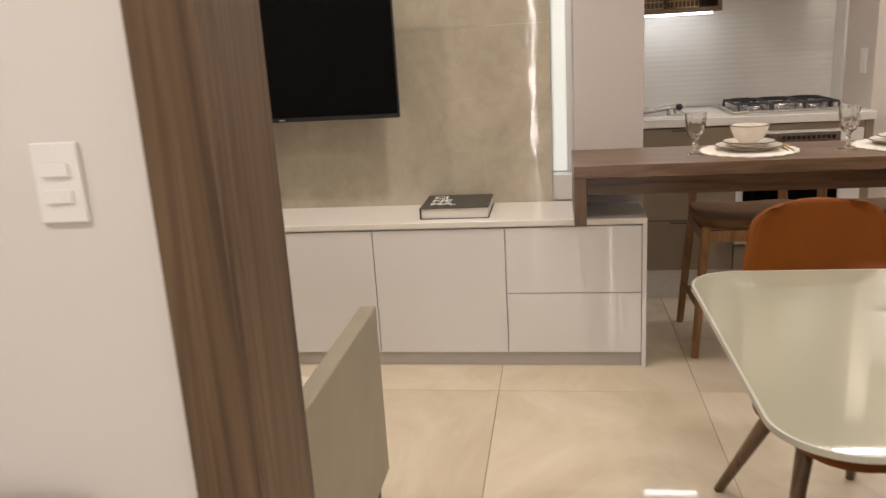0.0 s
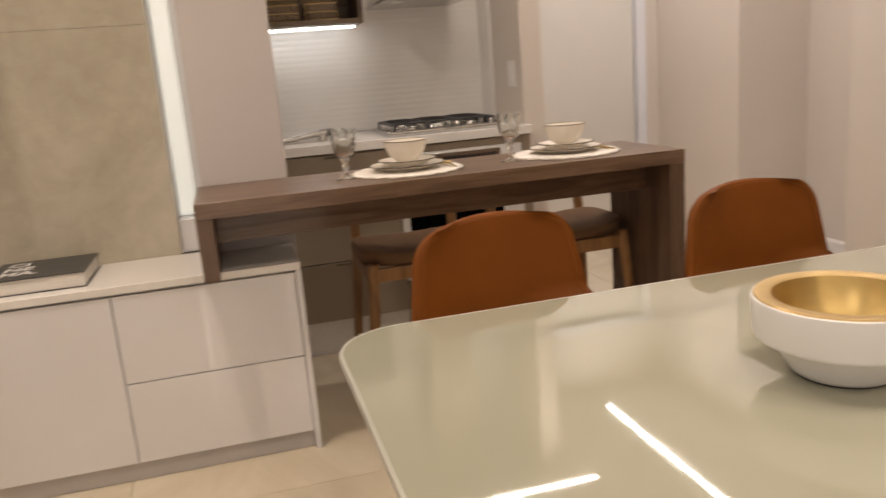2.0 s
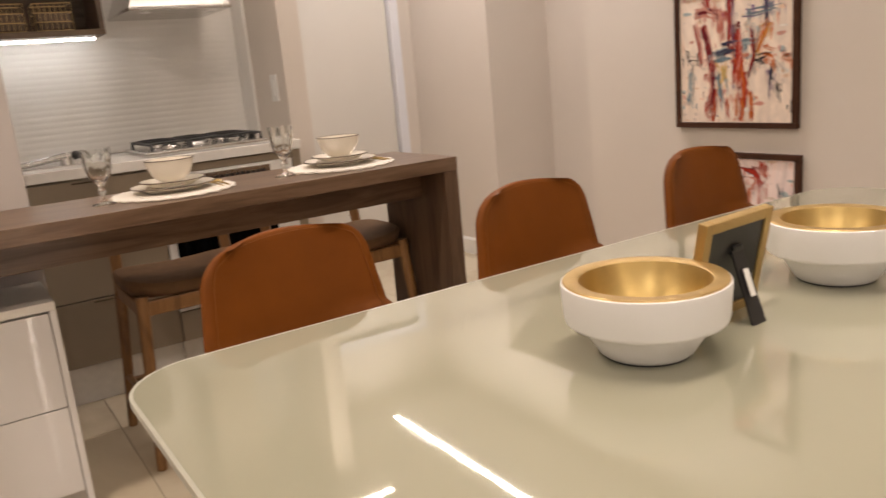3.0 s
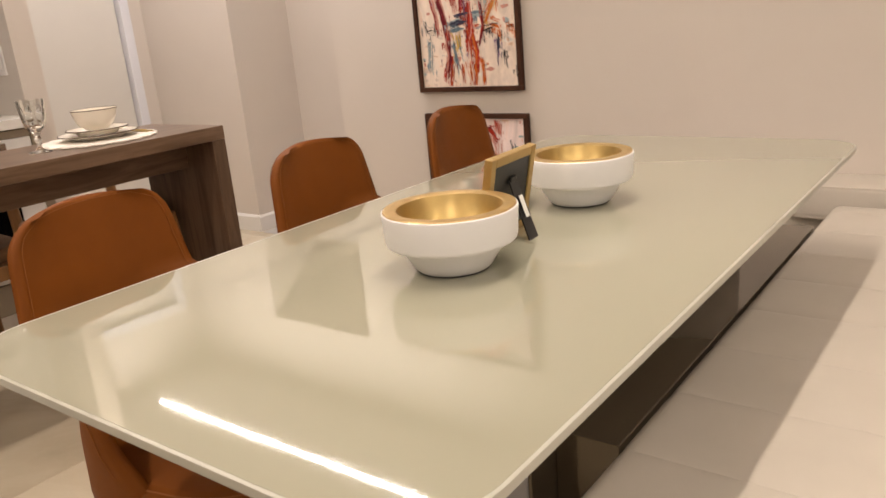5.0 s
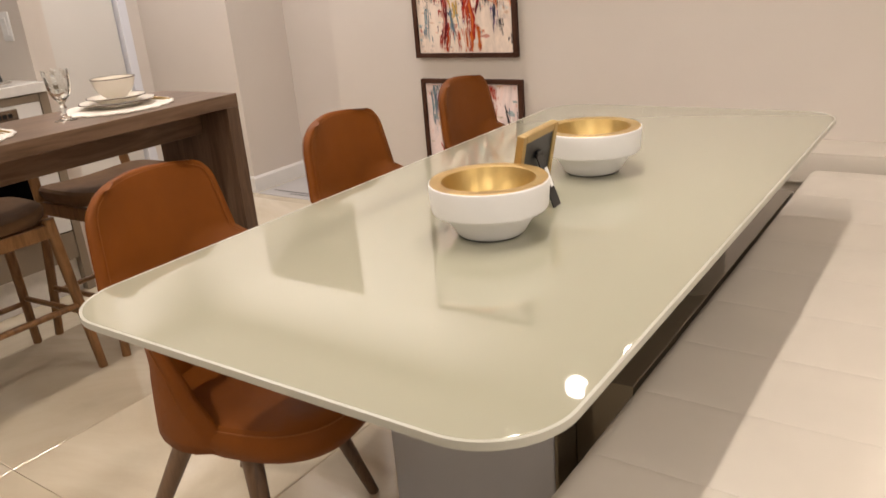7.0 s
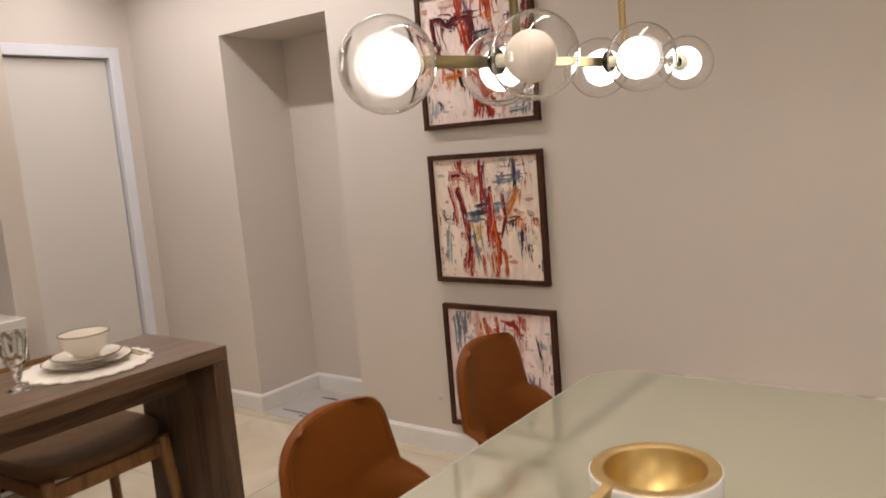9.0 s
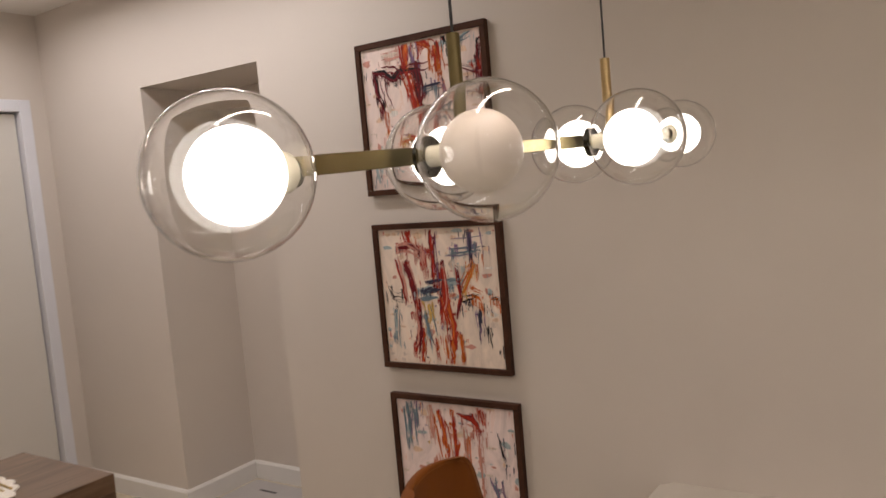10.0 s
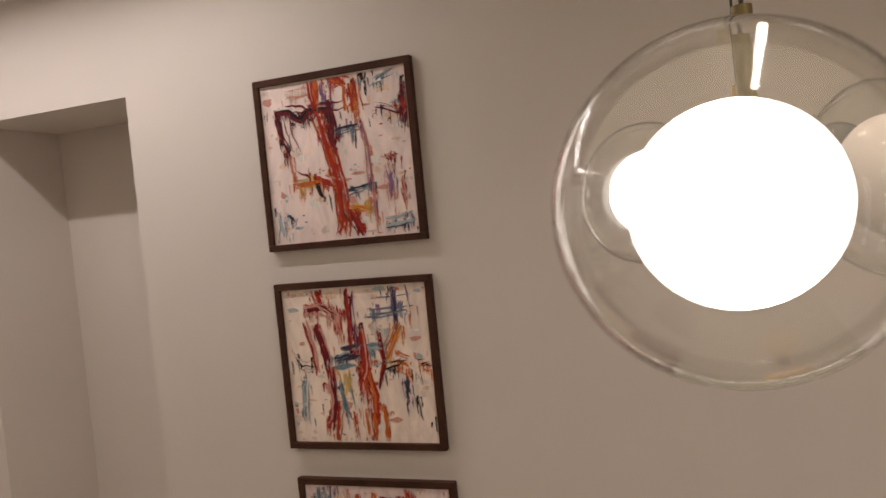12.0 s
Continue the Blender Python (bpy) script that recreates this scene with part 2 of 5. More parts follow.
M_DOORFRAME = mat("door_frame_white", (0.74, 0.75, 0.80), 0.35, var=0.02)
M_FRAME = mat("picture_frame_wood", (0.062, 0.026, 0.015), 0.6, var=0.3, scale=9, bump=0.2, bscale=60, stretch=(6, 1, 1), spec=0.15)
M_PLASTIC = mat("white_plastic", (0.80, 0.79, 0.77), 0.3, var=0.01)
M_MAT = mat("printed_floor_film", (0.50, 0.48, 0.47), 0.25, var=0.05, scale=3)
M_INK = mat("dark_print", (0.03, 0.028, 0.03), 0.5)
M_PAGES = mat("page_edges", (0.66, 0.62, 0.56), 0.9, var=0.12, scale=8, stretch=(1, 1, 60))
M_COVER = mat("charcoal_book_cover", (0.028, 0.029, 0.031), 0.35, var=0.1)
M_LEAF = mat("monstera_leaf", (0.035, 0.12, 0.025), 0.35, var=0.35, scale=9, bump=0.2, bscale=40)
M_STEM = mat("plant_stem", (0.07, 0.12, 0.03), 0.5, var=0.2)
M_POT = mat("stone_pot", (0.55, 0.52, 0.48), 0.6, var=0.08, bump=0.2)
M_SOIL = mat("potting_soil", (0.03, 0.02, 0.013), 0.95, var=0.4, scale=60, bump=0.8)
M_CABLE = mat("black_cable", (0.01, 0.01, 0.01), 0.5)
M_LAMPGLASS = glass("clear_blown_glass")
M_TABLEWARE_GLASS = glass("pressed_crystal", (0.97, 0.98, 0.97), 1.5)
M_FROST_LIT = glow("lit_opal_glass", (1.0, 0.94, 0.86), 20.0)
M_FROST = mat("unlit_opal_glass", (0.50, 0.435, 0.375), 0.30, var=0.02)
M_CAP = mat("dark_polished_metal", (0.10, 0.10, 0.085), 0.12, 1.0, var=0.05, scale=20)
M_NECK = mat("frosted_glass_neck", (0.62, 0.58, 0.46), 0.25, var=0.05, scale=40)
M_LED = glow("led_diffuser", (0.88, 1.0, 0.96), 0.45)
M_LED_KITCHEN = glow("under_shelf_led", (0.95, 0.98, 1.0), 20.0)
M_LED_WALL = glow("wall_led_diffuser", (1.0, 0.95, 0.90), 42.0)
M_PROFILE = glow("ceiling_led_diffuser", (1.0, 0.92, 0.82), 6.0)


# ---- mesh helpers ----
OFFSET = {}


def thing(name, base, label, category, group="", kind=""):
    ob = new(name)
    ob.empty_display_size = 0.1
    ob.location = base
    OFFSET[ob.name] = Vector(base)
    return tagged(ob, label, category, group, kind)


def part(name, bm, material, parent=None, label="", smooth=False, shadow=True):
    """One mesh object under a thing or a part; the bmesh is in the thing's world place."""
    me = bpy.data.meshes.new(name)
    off = OFFSET.get(parent.name, Vector((0, 0, 0))) if parent else Vector((0, 0, 0))
    if off.length:
        bmesh.ops.translate(bm, vec=-off, verts=bm.verts)
    bmesh.ops.recalc_face_normals(bm, faces=bm.faces)
    if smooth:
        for f in bm.faces:
            f.smooth = True
    bm.to_mesh(me)
    bm.free()
    for mm in (material if isinstance(material, (list, tuple)) else [material]):
        me.materials.append(mm)
    if smooth:
        me.set_sharp_from_angle(angle=radians(42))
    ob = new(name, me)
    if parent:
        ob.parent = parent
        OFFSET[ob.name] = off
    if label:
        tagged(ob, label)
    ob.visible_shadow = shadow
    return ob


def solid(name, bm, material, label, category, kind="", group="", smooth=False):
    ob = part(name, bm, material, None, "", smooth)
    return tagged(ob, label, category, group, kind)


def box(x0, y0, z0, x1, y1, z1, bevel=0.0, segs=2, bm=None):
    b = bmesh.new()
    bmesh.ops.create_cube(b, size=1.0, matrix=Matrix.Translation(((x0 + x1) / 2, (y0 + y1) / 2, (z0 + z1) / 2)) @ Matrix.Diagonal((abs(x1 - x0), abs(y1 - y0), abs(z1 - z0), 1)))
    if bevel:
        bmesh.ops.bevel(b, geom=b.edges[:], offset=bevel, segments=segs, affect="EDGES", profile=0.5)
    return merge(bm, b)


def merge(bm, b):
    if bm is None:
        return b
    me = bpy.data.meshes.new("tmp")
    b.to_mesh(me)
    b.free()
    bm.from_mesh(me)
    bpy.data.meshes.remove(me)
    return bm


def rod(a, b, r0, r1=None, segs=12, bm=None):
    a, b = Vector(a), Vector(b)
    m = bmesh.new()
    d = b - a
    bmesh.ops.create_cone(m, cap_ends=True, segments=segs, radius1=r0, radius2=r0 if r1 is None else r1, depth=d.length,
                          matrix=Matrix.Translation((a + b) / 2) @ d.to_track_quat("Z", "Y").to_matrix().to_4x4())
    return merge(bm, m)


def tube(points, r, segs=8, bm=None):
    m = bmesh.new()
    rings = []
    pts = [Vector(p) for p in points]
    for i, p in enumerate(pts):
        d = (pts[min(i + 1, len(pts) - 1)] - pts[max(i - 1, 0)]).normalized()
        u = d.orthogonal().normalized() if i == 0 else (u - d * u.dot(d)).normalized()
        v = d.cross(u)
        rr = r(i / (len(pts) - 1)) if callable(r) else r
        rings.append([m.verts.new(p + (u * math.cos(2 * math.pi * k / segs) + v * math.sin(2 * math.pi * k / segs)) * rr) for k in range(segs)])
    for a, b in zip(rings, rings[1:]):
        for k in range(segs):
            m.faces.new((a[k], a[(k + 1) % segs], b[(k + 1) % segs], b[k]))
    m.faces.new(rings[0][::-1])
    m.faces.new(rings[-1])
    return merge(bm, m)


def lathe(profile, centre, segs=40, bm=None):
    m = bmesh.new()
    c = Vector(centre)
    rings = []
    for r, z in profile:
        if r < 1e-5:
            rings.append([m.verts.new(c + Vector((0, 0, z)))])
        else:
            rings.append([m.verts.new(c + Vector((r * math.cos(2 * math.pi * k / segs), r * math.sin(2 * math.pi * k / segs), z))) for k in range(segs)])
    for a, b in zip(rings, rings[1:]):
        for k in range(segs):
            q = [a[k % len(a)], a[(k + 1) % len(a)], b[(k + 1) % len(b)], b[k % len(b)]]
            q = list(dict.fromkeys(q))
            if len(q) > 2:
                m.faces.new(q)
    return merge(bm, m)


def ball(centre, r, u=40, v=24, bm=None):
    m = bmesh.new()
    bmesh.ops.create_uvsphere(m, u_segments=u, v_segments=v, radius=r, matrix=Matrix.Translation(centre))
    return merge(bm, m)


def prism(outline, z0, z1, bevel=0.0, segs=3, bm=None):
    m = bmesh.new()
    low = [m.verts.new((x, y, z0)) for x, y in outline]
    high = [m.verts.new((x, y, z1)) for x, y in outline]
    m.faces.new(low[::-1])
    m.faces.new(high)
    n = len(outline)
    for k in range(n):
        m.faces.new((low[k], low[(k + 1) % n], high[(k + 1) % n], high[k]))
    if bevel:
        rim = [e for e in m.edges if abs(e.verts[0].co.z - e.verts[1].co.z) < 1e-6]
        bmesh.ops.bevel(m, geom=rim, offset=bevel, segments=segs, affect="EDGES", profile=0.5)
    return merge(bm, m)


def rounded(x0, y0, x1, y1, r, n=10):
    out = []
    for cx, cy, a in ((x1 - r, y1 - r, 0), (x0 + r, y1 - r, 90), (x0 + r, y0 + r, 180), (x1 - r, y0 + r, 270)):
        for k in range(n + 1):
            t = radians(a + 90 * k / n)
            out.append((cx + r * math.cos(t), cy + r * math.sin(t)))
    return out


def setting(name, bm, material, label, category, smooth=False):
    return solid(name, bm, material, label, category, "structure", "", smooth)


# ---- the room ----
XW, XE, YS, YD = -2.6, 3.297, -1.2, 5.55     # west wall, painting wall, wall behind, door wall
floor = setting("floor", box(XW - 0.2, YS - 0.2, -0.12, 3.95, YD + 0.2, -0.004), M_GROUT, "floor bed under cream polished porcelain tiles", "floor")
ceiling = setting("ceiling", box(XW - 0.2, YS - 0.2, CEIL, 3.95, YD + 0.2, CEIL + 0.12), M_CEIL, "plain white plaster ceiling", "ceiling")

# painting wall with its alcove
AY0, AY1, AX, AZ = 3.953, 4.737, 3.735, 2.052
b = box(XE, YS, 0, XE + 0.15, AY0, CEIL)
b = box(XE, AY1, 0, XE + 0.15, YD + 0.15, CEIL, bm=b)
b = box(XE, AY0, AZ, XE + 0.15, AY1, CEIL, bm=b)
b = box(XE + 0.15, AY0 - 0.1, 0, AX + 0.12, AY0, CEIL, bm=b)
b = box(XE + 0.15, AY1, 0, AX + 0.12, AY1 + 0.1, CEIL, bm=b)
b = box(AX, AY0, 0, AX + 0.12, AY1, CEIL, bm=b)
b = box(XE + 0.15, AY0, AZ, AX, AY1, AZ + 0.1, bm=b)
setting("wall_east", b, M_WALL, "warm greige painted wall with a recessed alcove", "wall")

# door wall, kitchen walls, TV wall, remaining walls
DX0, DX1, DZ = 2.44, 3.150, 2.035
b = box(2.0, YD, 0, DX0 - 0.06, YD + 0.15, CEIL)
b = box(DX1 + 0.06, YD, 0, XE, YD + 0.15, CEIL, bm=b)
b = box(DX0 - 0.06, YD, DZ + 0.06, DX1 + 0.06, YD + 0.15, CEIL, bm=b)
setting("wall_north", b, M_WALL, "greige painted wall round the white door", "wall")
b = box(DX0 - 0.3, YD + 0.15, 0, DX1 + 0.3, YD + 0.25, CEIL)
setting("wall_behind_door", b, M_WALL, "plain wall closing the doorway behind the door", "wall")
KX, KY = 1.905, 4.325
setting("wall_kitchen_side", box(KX, KY, 0, 2.0, YD + 0.15, CEIL), M_WALL, "greige side wall of the kitchen with a narrow end", "wall")
setting("wall_kitchen_back", box(0.4, 4.862, 0, KX, 5.0, CEIL), M_WALL, "kitchen wall behind the ribbed tiles", "wall")
setting("wall_tv", box(XW, 3.81, 0, 0.437, 3.95, CEIL), M_WALL, "wall behind the beige stone cladding", "wall")
setting("wall_column", box(0.53, 3.735, 0, 0.812, 4.862, CEIL, 0.003), M_COLUMN, "pale lacquered column beside the lit niche", "column")
setting("wall_niche_back", box(0.437, 3.90, 0, 0.53, 3.95, CEIL), M_COLUMN, "white back of the lit niche", "wall")
setting("wall_west", box(XW - 0.15, YS, 0, XW, 3.95, CEIL), M_WALL_NEAR, "plain painted wall", "wall")
setting("wall_south", box(XW, YS - 0.15, 0, XE, YS, CEIL), M_WALL_NEAR, "plain painted wall", "wall")
setting("wall_partition", box(XW, 1.355, 0, 0.027, 1.535, CEIL), M_WALL_NEAR, "smooth off-white partition wall with a light switch", "wall")
b = box(-0.048, 1.340, 0, 0.0450, 1.3548, CEIL, 0.002)
b = box(0.0275, 1.355, 0, 0.0450, 1.550, CEIL, 0.002, bm=b)
b = box(-0.048, 1.5354, 0, 0.027, 1.550, CEIL, 0.002, bm=b)
setting("trim_partition", b, M_OAK, "walnut veneer casing on the end of the partition", "casing")

# skirting boards
def skirting(x0, y0, x1, y1):
    t = 0.014
    d = Vector((x1 - x0, y1 - y0, 0)).normalized()
    n = Vector((-d.y, d.x, 0)) * t
    m = bmesh.new()
    pts = [(0, 0), (1, 0), (1, 0.085), (0.4, 0.098), (0, 0.098)]
    a = [m.verts.new(Vector((x0, y0, z)) + n * k) for k, z in pts]
    c = [m.verts.new(Vector((x1, y1, z)) + n * k) for k, z in pts]
    m.faces.new(a)
    m.faces.new(c[::-1])
    for k in range(5):
        m.faces.new((a[k], c[k], c[(k + 1) % 5], a[(k + 1) % 5]))
    return setting("baseboard", m, M_SKIRT, "white painted skirting board", "skirting")


skirting(XE, 2.42, XE, AY0)
skirting(XE, AY1, XE, YD)
skirting(XE + 0.002, AY0, AX, AY0)
skirting(AX, AY0 + 0.016, AX, AY1 - 0.016)
skirting(AX, AY1, XE - 0.014, AY1)
skirting(XE - 0.016, YD, DX1 + 0.062, YD)

# door with its frame
door = thing("door_1", ((DX0 + DX1) / 2, YD, 0), "closed pale lacquered interior door in a white frame", "door", kind="structure")
b = box(DX0 + 0.003, YD + 0.03, 0.006, DX1 - 0.006, YD + 0.07, DZ - 0.008, 0.003)
part("leaf", b, M_DOOR, door)
# dark sheet standing in for the shade in the slit round the leaf
part("frame_shadow", box(DX0, YD + 0.075, 0, DX1, YD + 0.09, DZ), M_GAP, door, "dark sheet for the shade behind the door leaf")
for x0, x1 in ((DX0 - 0.06, DX0), (DX1, DX1 + 0.06)):
    part("jamb", box(x0, YD - 0.012, 0, x1, YD + 0.10, DZ + 0.06, 0.003), M_DOORFRAME, door, "bluish white door jamb")
part("head", box(DX0, YD - 0.012, DZ, DX1, YD + 0.10, DZ + 0.06, 0.003), M_DOORFRAME, door, "bluish white door head")

# ribbed kitchen splashback
m = bmesh.new()
period, x0, x1, yb = 0.026, 0.812, KX, 4.862
prev = None
for k in range(int((CEIL - 0.905) / period * 6) + 1):
    z = 0.905 + k * period / 6
    depth = 0.012 + 0.0011 * abs(math.sin(math.pi * (z - 0.905) / period)) ** 0.6
    row = [m.verts.new((x, yb - depth, z)) for x in (x0, x1)]
    if prev:
        m.faces.new((prev[0], prev[1], row[1], row[0]))
    prev = row
setting("wall_splashback", m, M_SPLASH, "white tile splashback with fine horizontal ribs", "splashback", True)

# added white strip: the bright lit band beside the corner, put into colour
setting("trim_lit_band", box(KX - 0.013, 4.700, 0.9025, KX - 0.0005, 4.846, CEIL - 0.001, 0.001), M_SPLASH, "white strip for the lit band on the kitchen side wall", "splashback")

# stone cladding behind the TV
stone = thing("trim_cladding", (-1.0, 3.786, 0.6), "polished beige stone slabs behind the television", "wall cladding", kind="structure")
for z0, z1 in ((0.60, 1.3725), (1.3737, CEIL)):
    for xa, xb in ((XW, -0.781), (-0.780, 0.437)):
        part("slab", box(xa, 3.786, z0, xb, 3.809, z1), M_STONE, stone)

# lit niche
nl = thing("niche_light", (0.4835, 3.895, 0.62), "white vertical LED light in the niche by the column", "light")
part("diffuser", box(0.442, 3.872, 0.74, 0.502, 3.885, CEIL - 0.01, 0.003), M_LED, nl, "glowing white diffuser")
part("back_plate", box(0.438, 3.886, 0.62, 0.529, 3.899, CEIL - 0.002), M_LACQUER, nl, "white lacquered back plate")
part("lower_panel", box(0.438, 3.80, 0.622, 0.529, 3.885, 0.735, 0.002), M_LACQUER, nl, "white panel under the light")

# out of view: added to hold profile B at the height its reflection needs
setting("beam", box(0.815, 3.99, BEAM, 2.075, 4.11, CEIL - 0.001), M_CEIL, "unseen white beam added over the kitchen opening to carry a profile", "beam")

# ceiling profiles
def profile(x0, y0, x1, y1, top=CEIL):
    p = thing("ceiling_light", ((x0 + x1) / 2, (y0 + y1) / 2, top), "slim linear LED profile set in the ceiling", "light", "ceiling profiles")
    part("frame", box(x0 - 0.004, y0 - 0.004, top - 0.006, x1 + 0.004, y1 + 0.004, top - 0.0005), M_PLASTIC, p)
    part("diffuser", box(x0, y0, top - 0.010, x1, y1, top - 0.0065), M_PROFILE, p, "glowing white diffuser")


profile(PROFILE_A[0] - 0.015, PROFILE_A[1] - PROFILE_A[2] / 2, PROFILE_A[0] + 0.015, PROFILE_A[1] + PROFILE_A[2] / 2)
profile(PROFILE_B[0] - PROFILE_B[2] / 2, PROFILE_B[1] - 0.015, PROFILE_B[0] + PROFILE_B[2] / 2, PROFILE_B[1] + 0.015, BEAM)
profile(PROFILE_C[0] - PROFILE_C[2] / 2, PROFILE_C[1] - 0.025, PROFILE_C[0] + PROFILE_C[2] / 2, PROFILE_C[1] + 0.025)
# bodies for the added fill downlights, out of view
for dx, dy in FILL_LIGHTS:
    d = thing("downlight", (dx, dy, CEIL), "small square ceiling fixture added as an unseen fill light", "light", "downlights")
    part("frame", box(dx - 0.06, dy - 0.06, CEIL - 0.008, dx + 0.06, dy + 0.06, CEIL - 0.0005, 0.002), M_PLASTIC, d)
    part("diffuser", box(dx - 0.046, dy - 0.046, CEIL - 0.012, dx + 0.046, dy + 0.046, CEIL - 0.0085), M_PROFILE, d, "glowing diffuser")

# slim upright lights on the wall behind the camera's start, which shine back from the polished fronts
for x in (0.22, 0.97):
    wl = thing("wall_light", (x, YS, 0.05), "slim upright LED wall light in a white profile", "light", "upright wall lights")
    part("profile", box(x - 0.024, YS + 0.0005, 0.05, x + 0.024, YS + 0.012, 2.02, 0.002), M_PLASTIC, wl, "white aluminium profile")
    part("diffuser", box(x - 0.012, YS + 0.0125, 0.06, x + 0.012, YS + 0.018, 2.01), M_LED_WALL, wl, "glowing white diffuser")

# ---- sideboard and television ----
SY, SZ, SX1 = 3.430, 0.622, 0.797
side = thing("sideboard", (-0.6, 3.6, 0), "long low white gloss sideboard under the television", "sideboard")
SX0 = 0.246 - 4 * 0.540
part("body", box(SX0, SY + 0.022, 0.062, 0.778, 3.785, 0.596), M_LACQUER, side)
part("top", box(SX0 - 0.016, SY - 0.006, 0.598, SX1, 3.785, SZ, 0.002), M_LACQUER_TOP, side, "satin white top slab")
part("end_panel", box(0.7795, SY - 0.004, 0, SX1, 3.785, 0.5975, 0.0015), M_LACQUER, side)
part("end_panel", box(SX0 - 0.016, SY - 0.004, 0, SX0 - 0.001, 3.785, 0.5975, 0.0015), M_LACQUER, side)
part("toe_kick", box(SX0, SY + 0.020, 0, 0.779, SY + 0.036, 0.060), M_TOE, side, "grey recessed toe kick")
for k in range(4):
    xa = SX0 + 0.540 * k
    part("door", box(xa + 0.0018, SY, 0.064, xa + 0.5382, SY + 0.019, 0.590, 0.0012), M_LACQUER, side)
for z0, z1 in ((0.064, 0.3165), (0.320, 0.590)):
    part("drawer", box(0.248, SY, z0, 0.7775, SY + 0.019, z1, 0.0012), M_LACQUER, side)

tv = thing("television", (-0.67, 3.77, 1.03), "large black flat television hung on the stone wall", "television")
TX0, TX1, TZ0, TZ1, TY = -1.165, -0.180, 1.028, 1.598, 3.607
part("body", box(TX0 + 0.05, TY + 0.022, TZ0 + 0.05, TX1 - 0.05, TY + 0.06, TZ1 - 0.05, 0.01), M_BLACK, tv)
part("bezel", box(TX0, TY, TZ0, TX1, TY + 0.022, TZ1, 0.003), M_BLACK, tv)
part("screen", box(TX0 + 0.006, TY - 0.0015, TZ0 + 0.018, TX1 - 0.006, TY + 0.004, TZ1 - 0.006), M_SCREEN, tv, "dark glossy screen, switched off")
part("badge", box(-0.695, TY - 0.002, TZ0 + 0.006, -0.672, TY + 0.002, TZ0 + 0.011), M_STEEL, tv, "small silver badge")
part("bracket", box(-0.85, TY + 0.06, 1.2, -0.5, 3.7855, 1.42, 0.004), M_BLACK, tv)

# book
book = thing("book", (0.05, 3.62, SZ), "thick charcoal coffee-table book with white lettering lying on the sideboard", "book")
BX0, BX1, BY0, BY1 = -0.098, 0.182, 3.484, 3.752
part("page_block", box(BX0 + 0.004, BY0 + 0.004, SZ + 0.0035, BX1 - 0.005, BY1 - 0.004, SZ + 0.0435), M_PAGES, book, "cream page block")
part("cover", box(BX0, BY0, SZ + 0.0005, BX1, BY1, SZ + 0.0034, 0.001, 1), M_COVER, book)
part("cover", box(BX0, BY0, SZ + 0.0436, BX1, BY1, SZ + 0.047, 0.001, 1), M_COVER, book)
part("spine", box(BX0 - 0.003, BY0, SZ + 0.001, BX0 + 0.0035, BY1, SZ + 0.0465, 0.001, 1), M_COVER, book)


def lettering(name, text, size, place, rz, material, parent, label="", bold=0.0):
    cu = bpy.data.curves.new(name, "FONT")
    cu.body, cu.size, cu.extrude, cu.offset = text, size, 0.0002, bold
    tmp = new(name + "_curve", cu)
    me = bpy.data.meshes.new_from_object(tmp.evaluated_get(bpy.context.evaluated_depsgraph_get()))
    bpy.data.objects.remove(tmp)
    bm = bmesh.new()
    bm.from_mesh(me)
    bpy.data.meshes.remove(me)
    bmesh.ops.transform(bm, matrix=pose(*place, 0, 0, rz), verts=bm.verts)
    return part(name, bm, material, parent, label)


for k, line in enumerate(("CI", "NE", "MA.")):
    lettering("title", line, 0.066, (BX0 + 0.030, BY1 - 0.080 - 0.064 * k, SZ + 0.0473), 0, M_PLASTIC, book, "bold white title lettering", 0.0018)

# plant at the far end of the sideboard
plant = thing("plant", (-1.56, 3.58, SZ), "green monstera in a pale stone pot on the sideboard", "plant")
PC = (-1.56, 3.58, SZ)
part("pot", lathe([(0, 0.0005), (0.07, 0.0005), (0.095, 0.06), (0.10, 0.15), (0.092, 0.17), (0.084, 0.165), (0.086, 0.14), (0, 0.14)], PC, 36), M_POT, plant, "pale stone pot", True)
part("soil", lathe([(0, 0.146), (0.083, 0.144)], PC, 24), M_SOIL, plant)


def monstera(base, tip, size, turn, tilt):
    base, tip = Vector(base), Vector(tip)
    mid = (base + tip) / 2 + Vector((0, 0, 0.06))
    part("stem", tube([base, base.lerp(mid, 0.5) + Vector((0, 0, 0.02)), mid, mid.lerp(tip, 0.5) + Vector((0, 0, 0.015)), tip], 0.004, 8), M_STEM, plant, "", True)
    m = bmesh.new()
    n = 11
    left, right, spine = [], [], []
    mx = Matrix.Translation(tip) @ pose(0, 0, 0, tilt, 0, turn)
    for k in range(n + 1):
        v = k / n
        w = size * 0.46 * (math.sin(math.pi * (0.10 + 0.90 * v)) ** 0.6) * (0.72 if k % 3 == 2 else 1.0)
        y = size * (v - 0.12)
        droop = -0.10 * size * v * v
        spine.append(m.verts.new(mx @ Vector((0, y, droop))))
        left.append(m.verts.new(mx @ Vector((-w, y - 0.05 * size, droop - 0.10 * w))))
        right.append(m.verts.new(mx @ Vector((w, y - 0.05 * size, droop - 0.10 * w))))
    for k in range(n):
        m.faces.new((left[k], spine[k], spine[k + 1], left[k + 1]))
        m.faces.new((spine[k], right[k], right[k + 1], spine[k + 1]))
    r = bmesh.ops.solidify(m, geom=m.faces[:], thickness=0.0012)
    part("leaf", m, M_LEAF, plant, "", True)


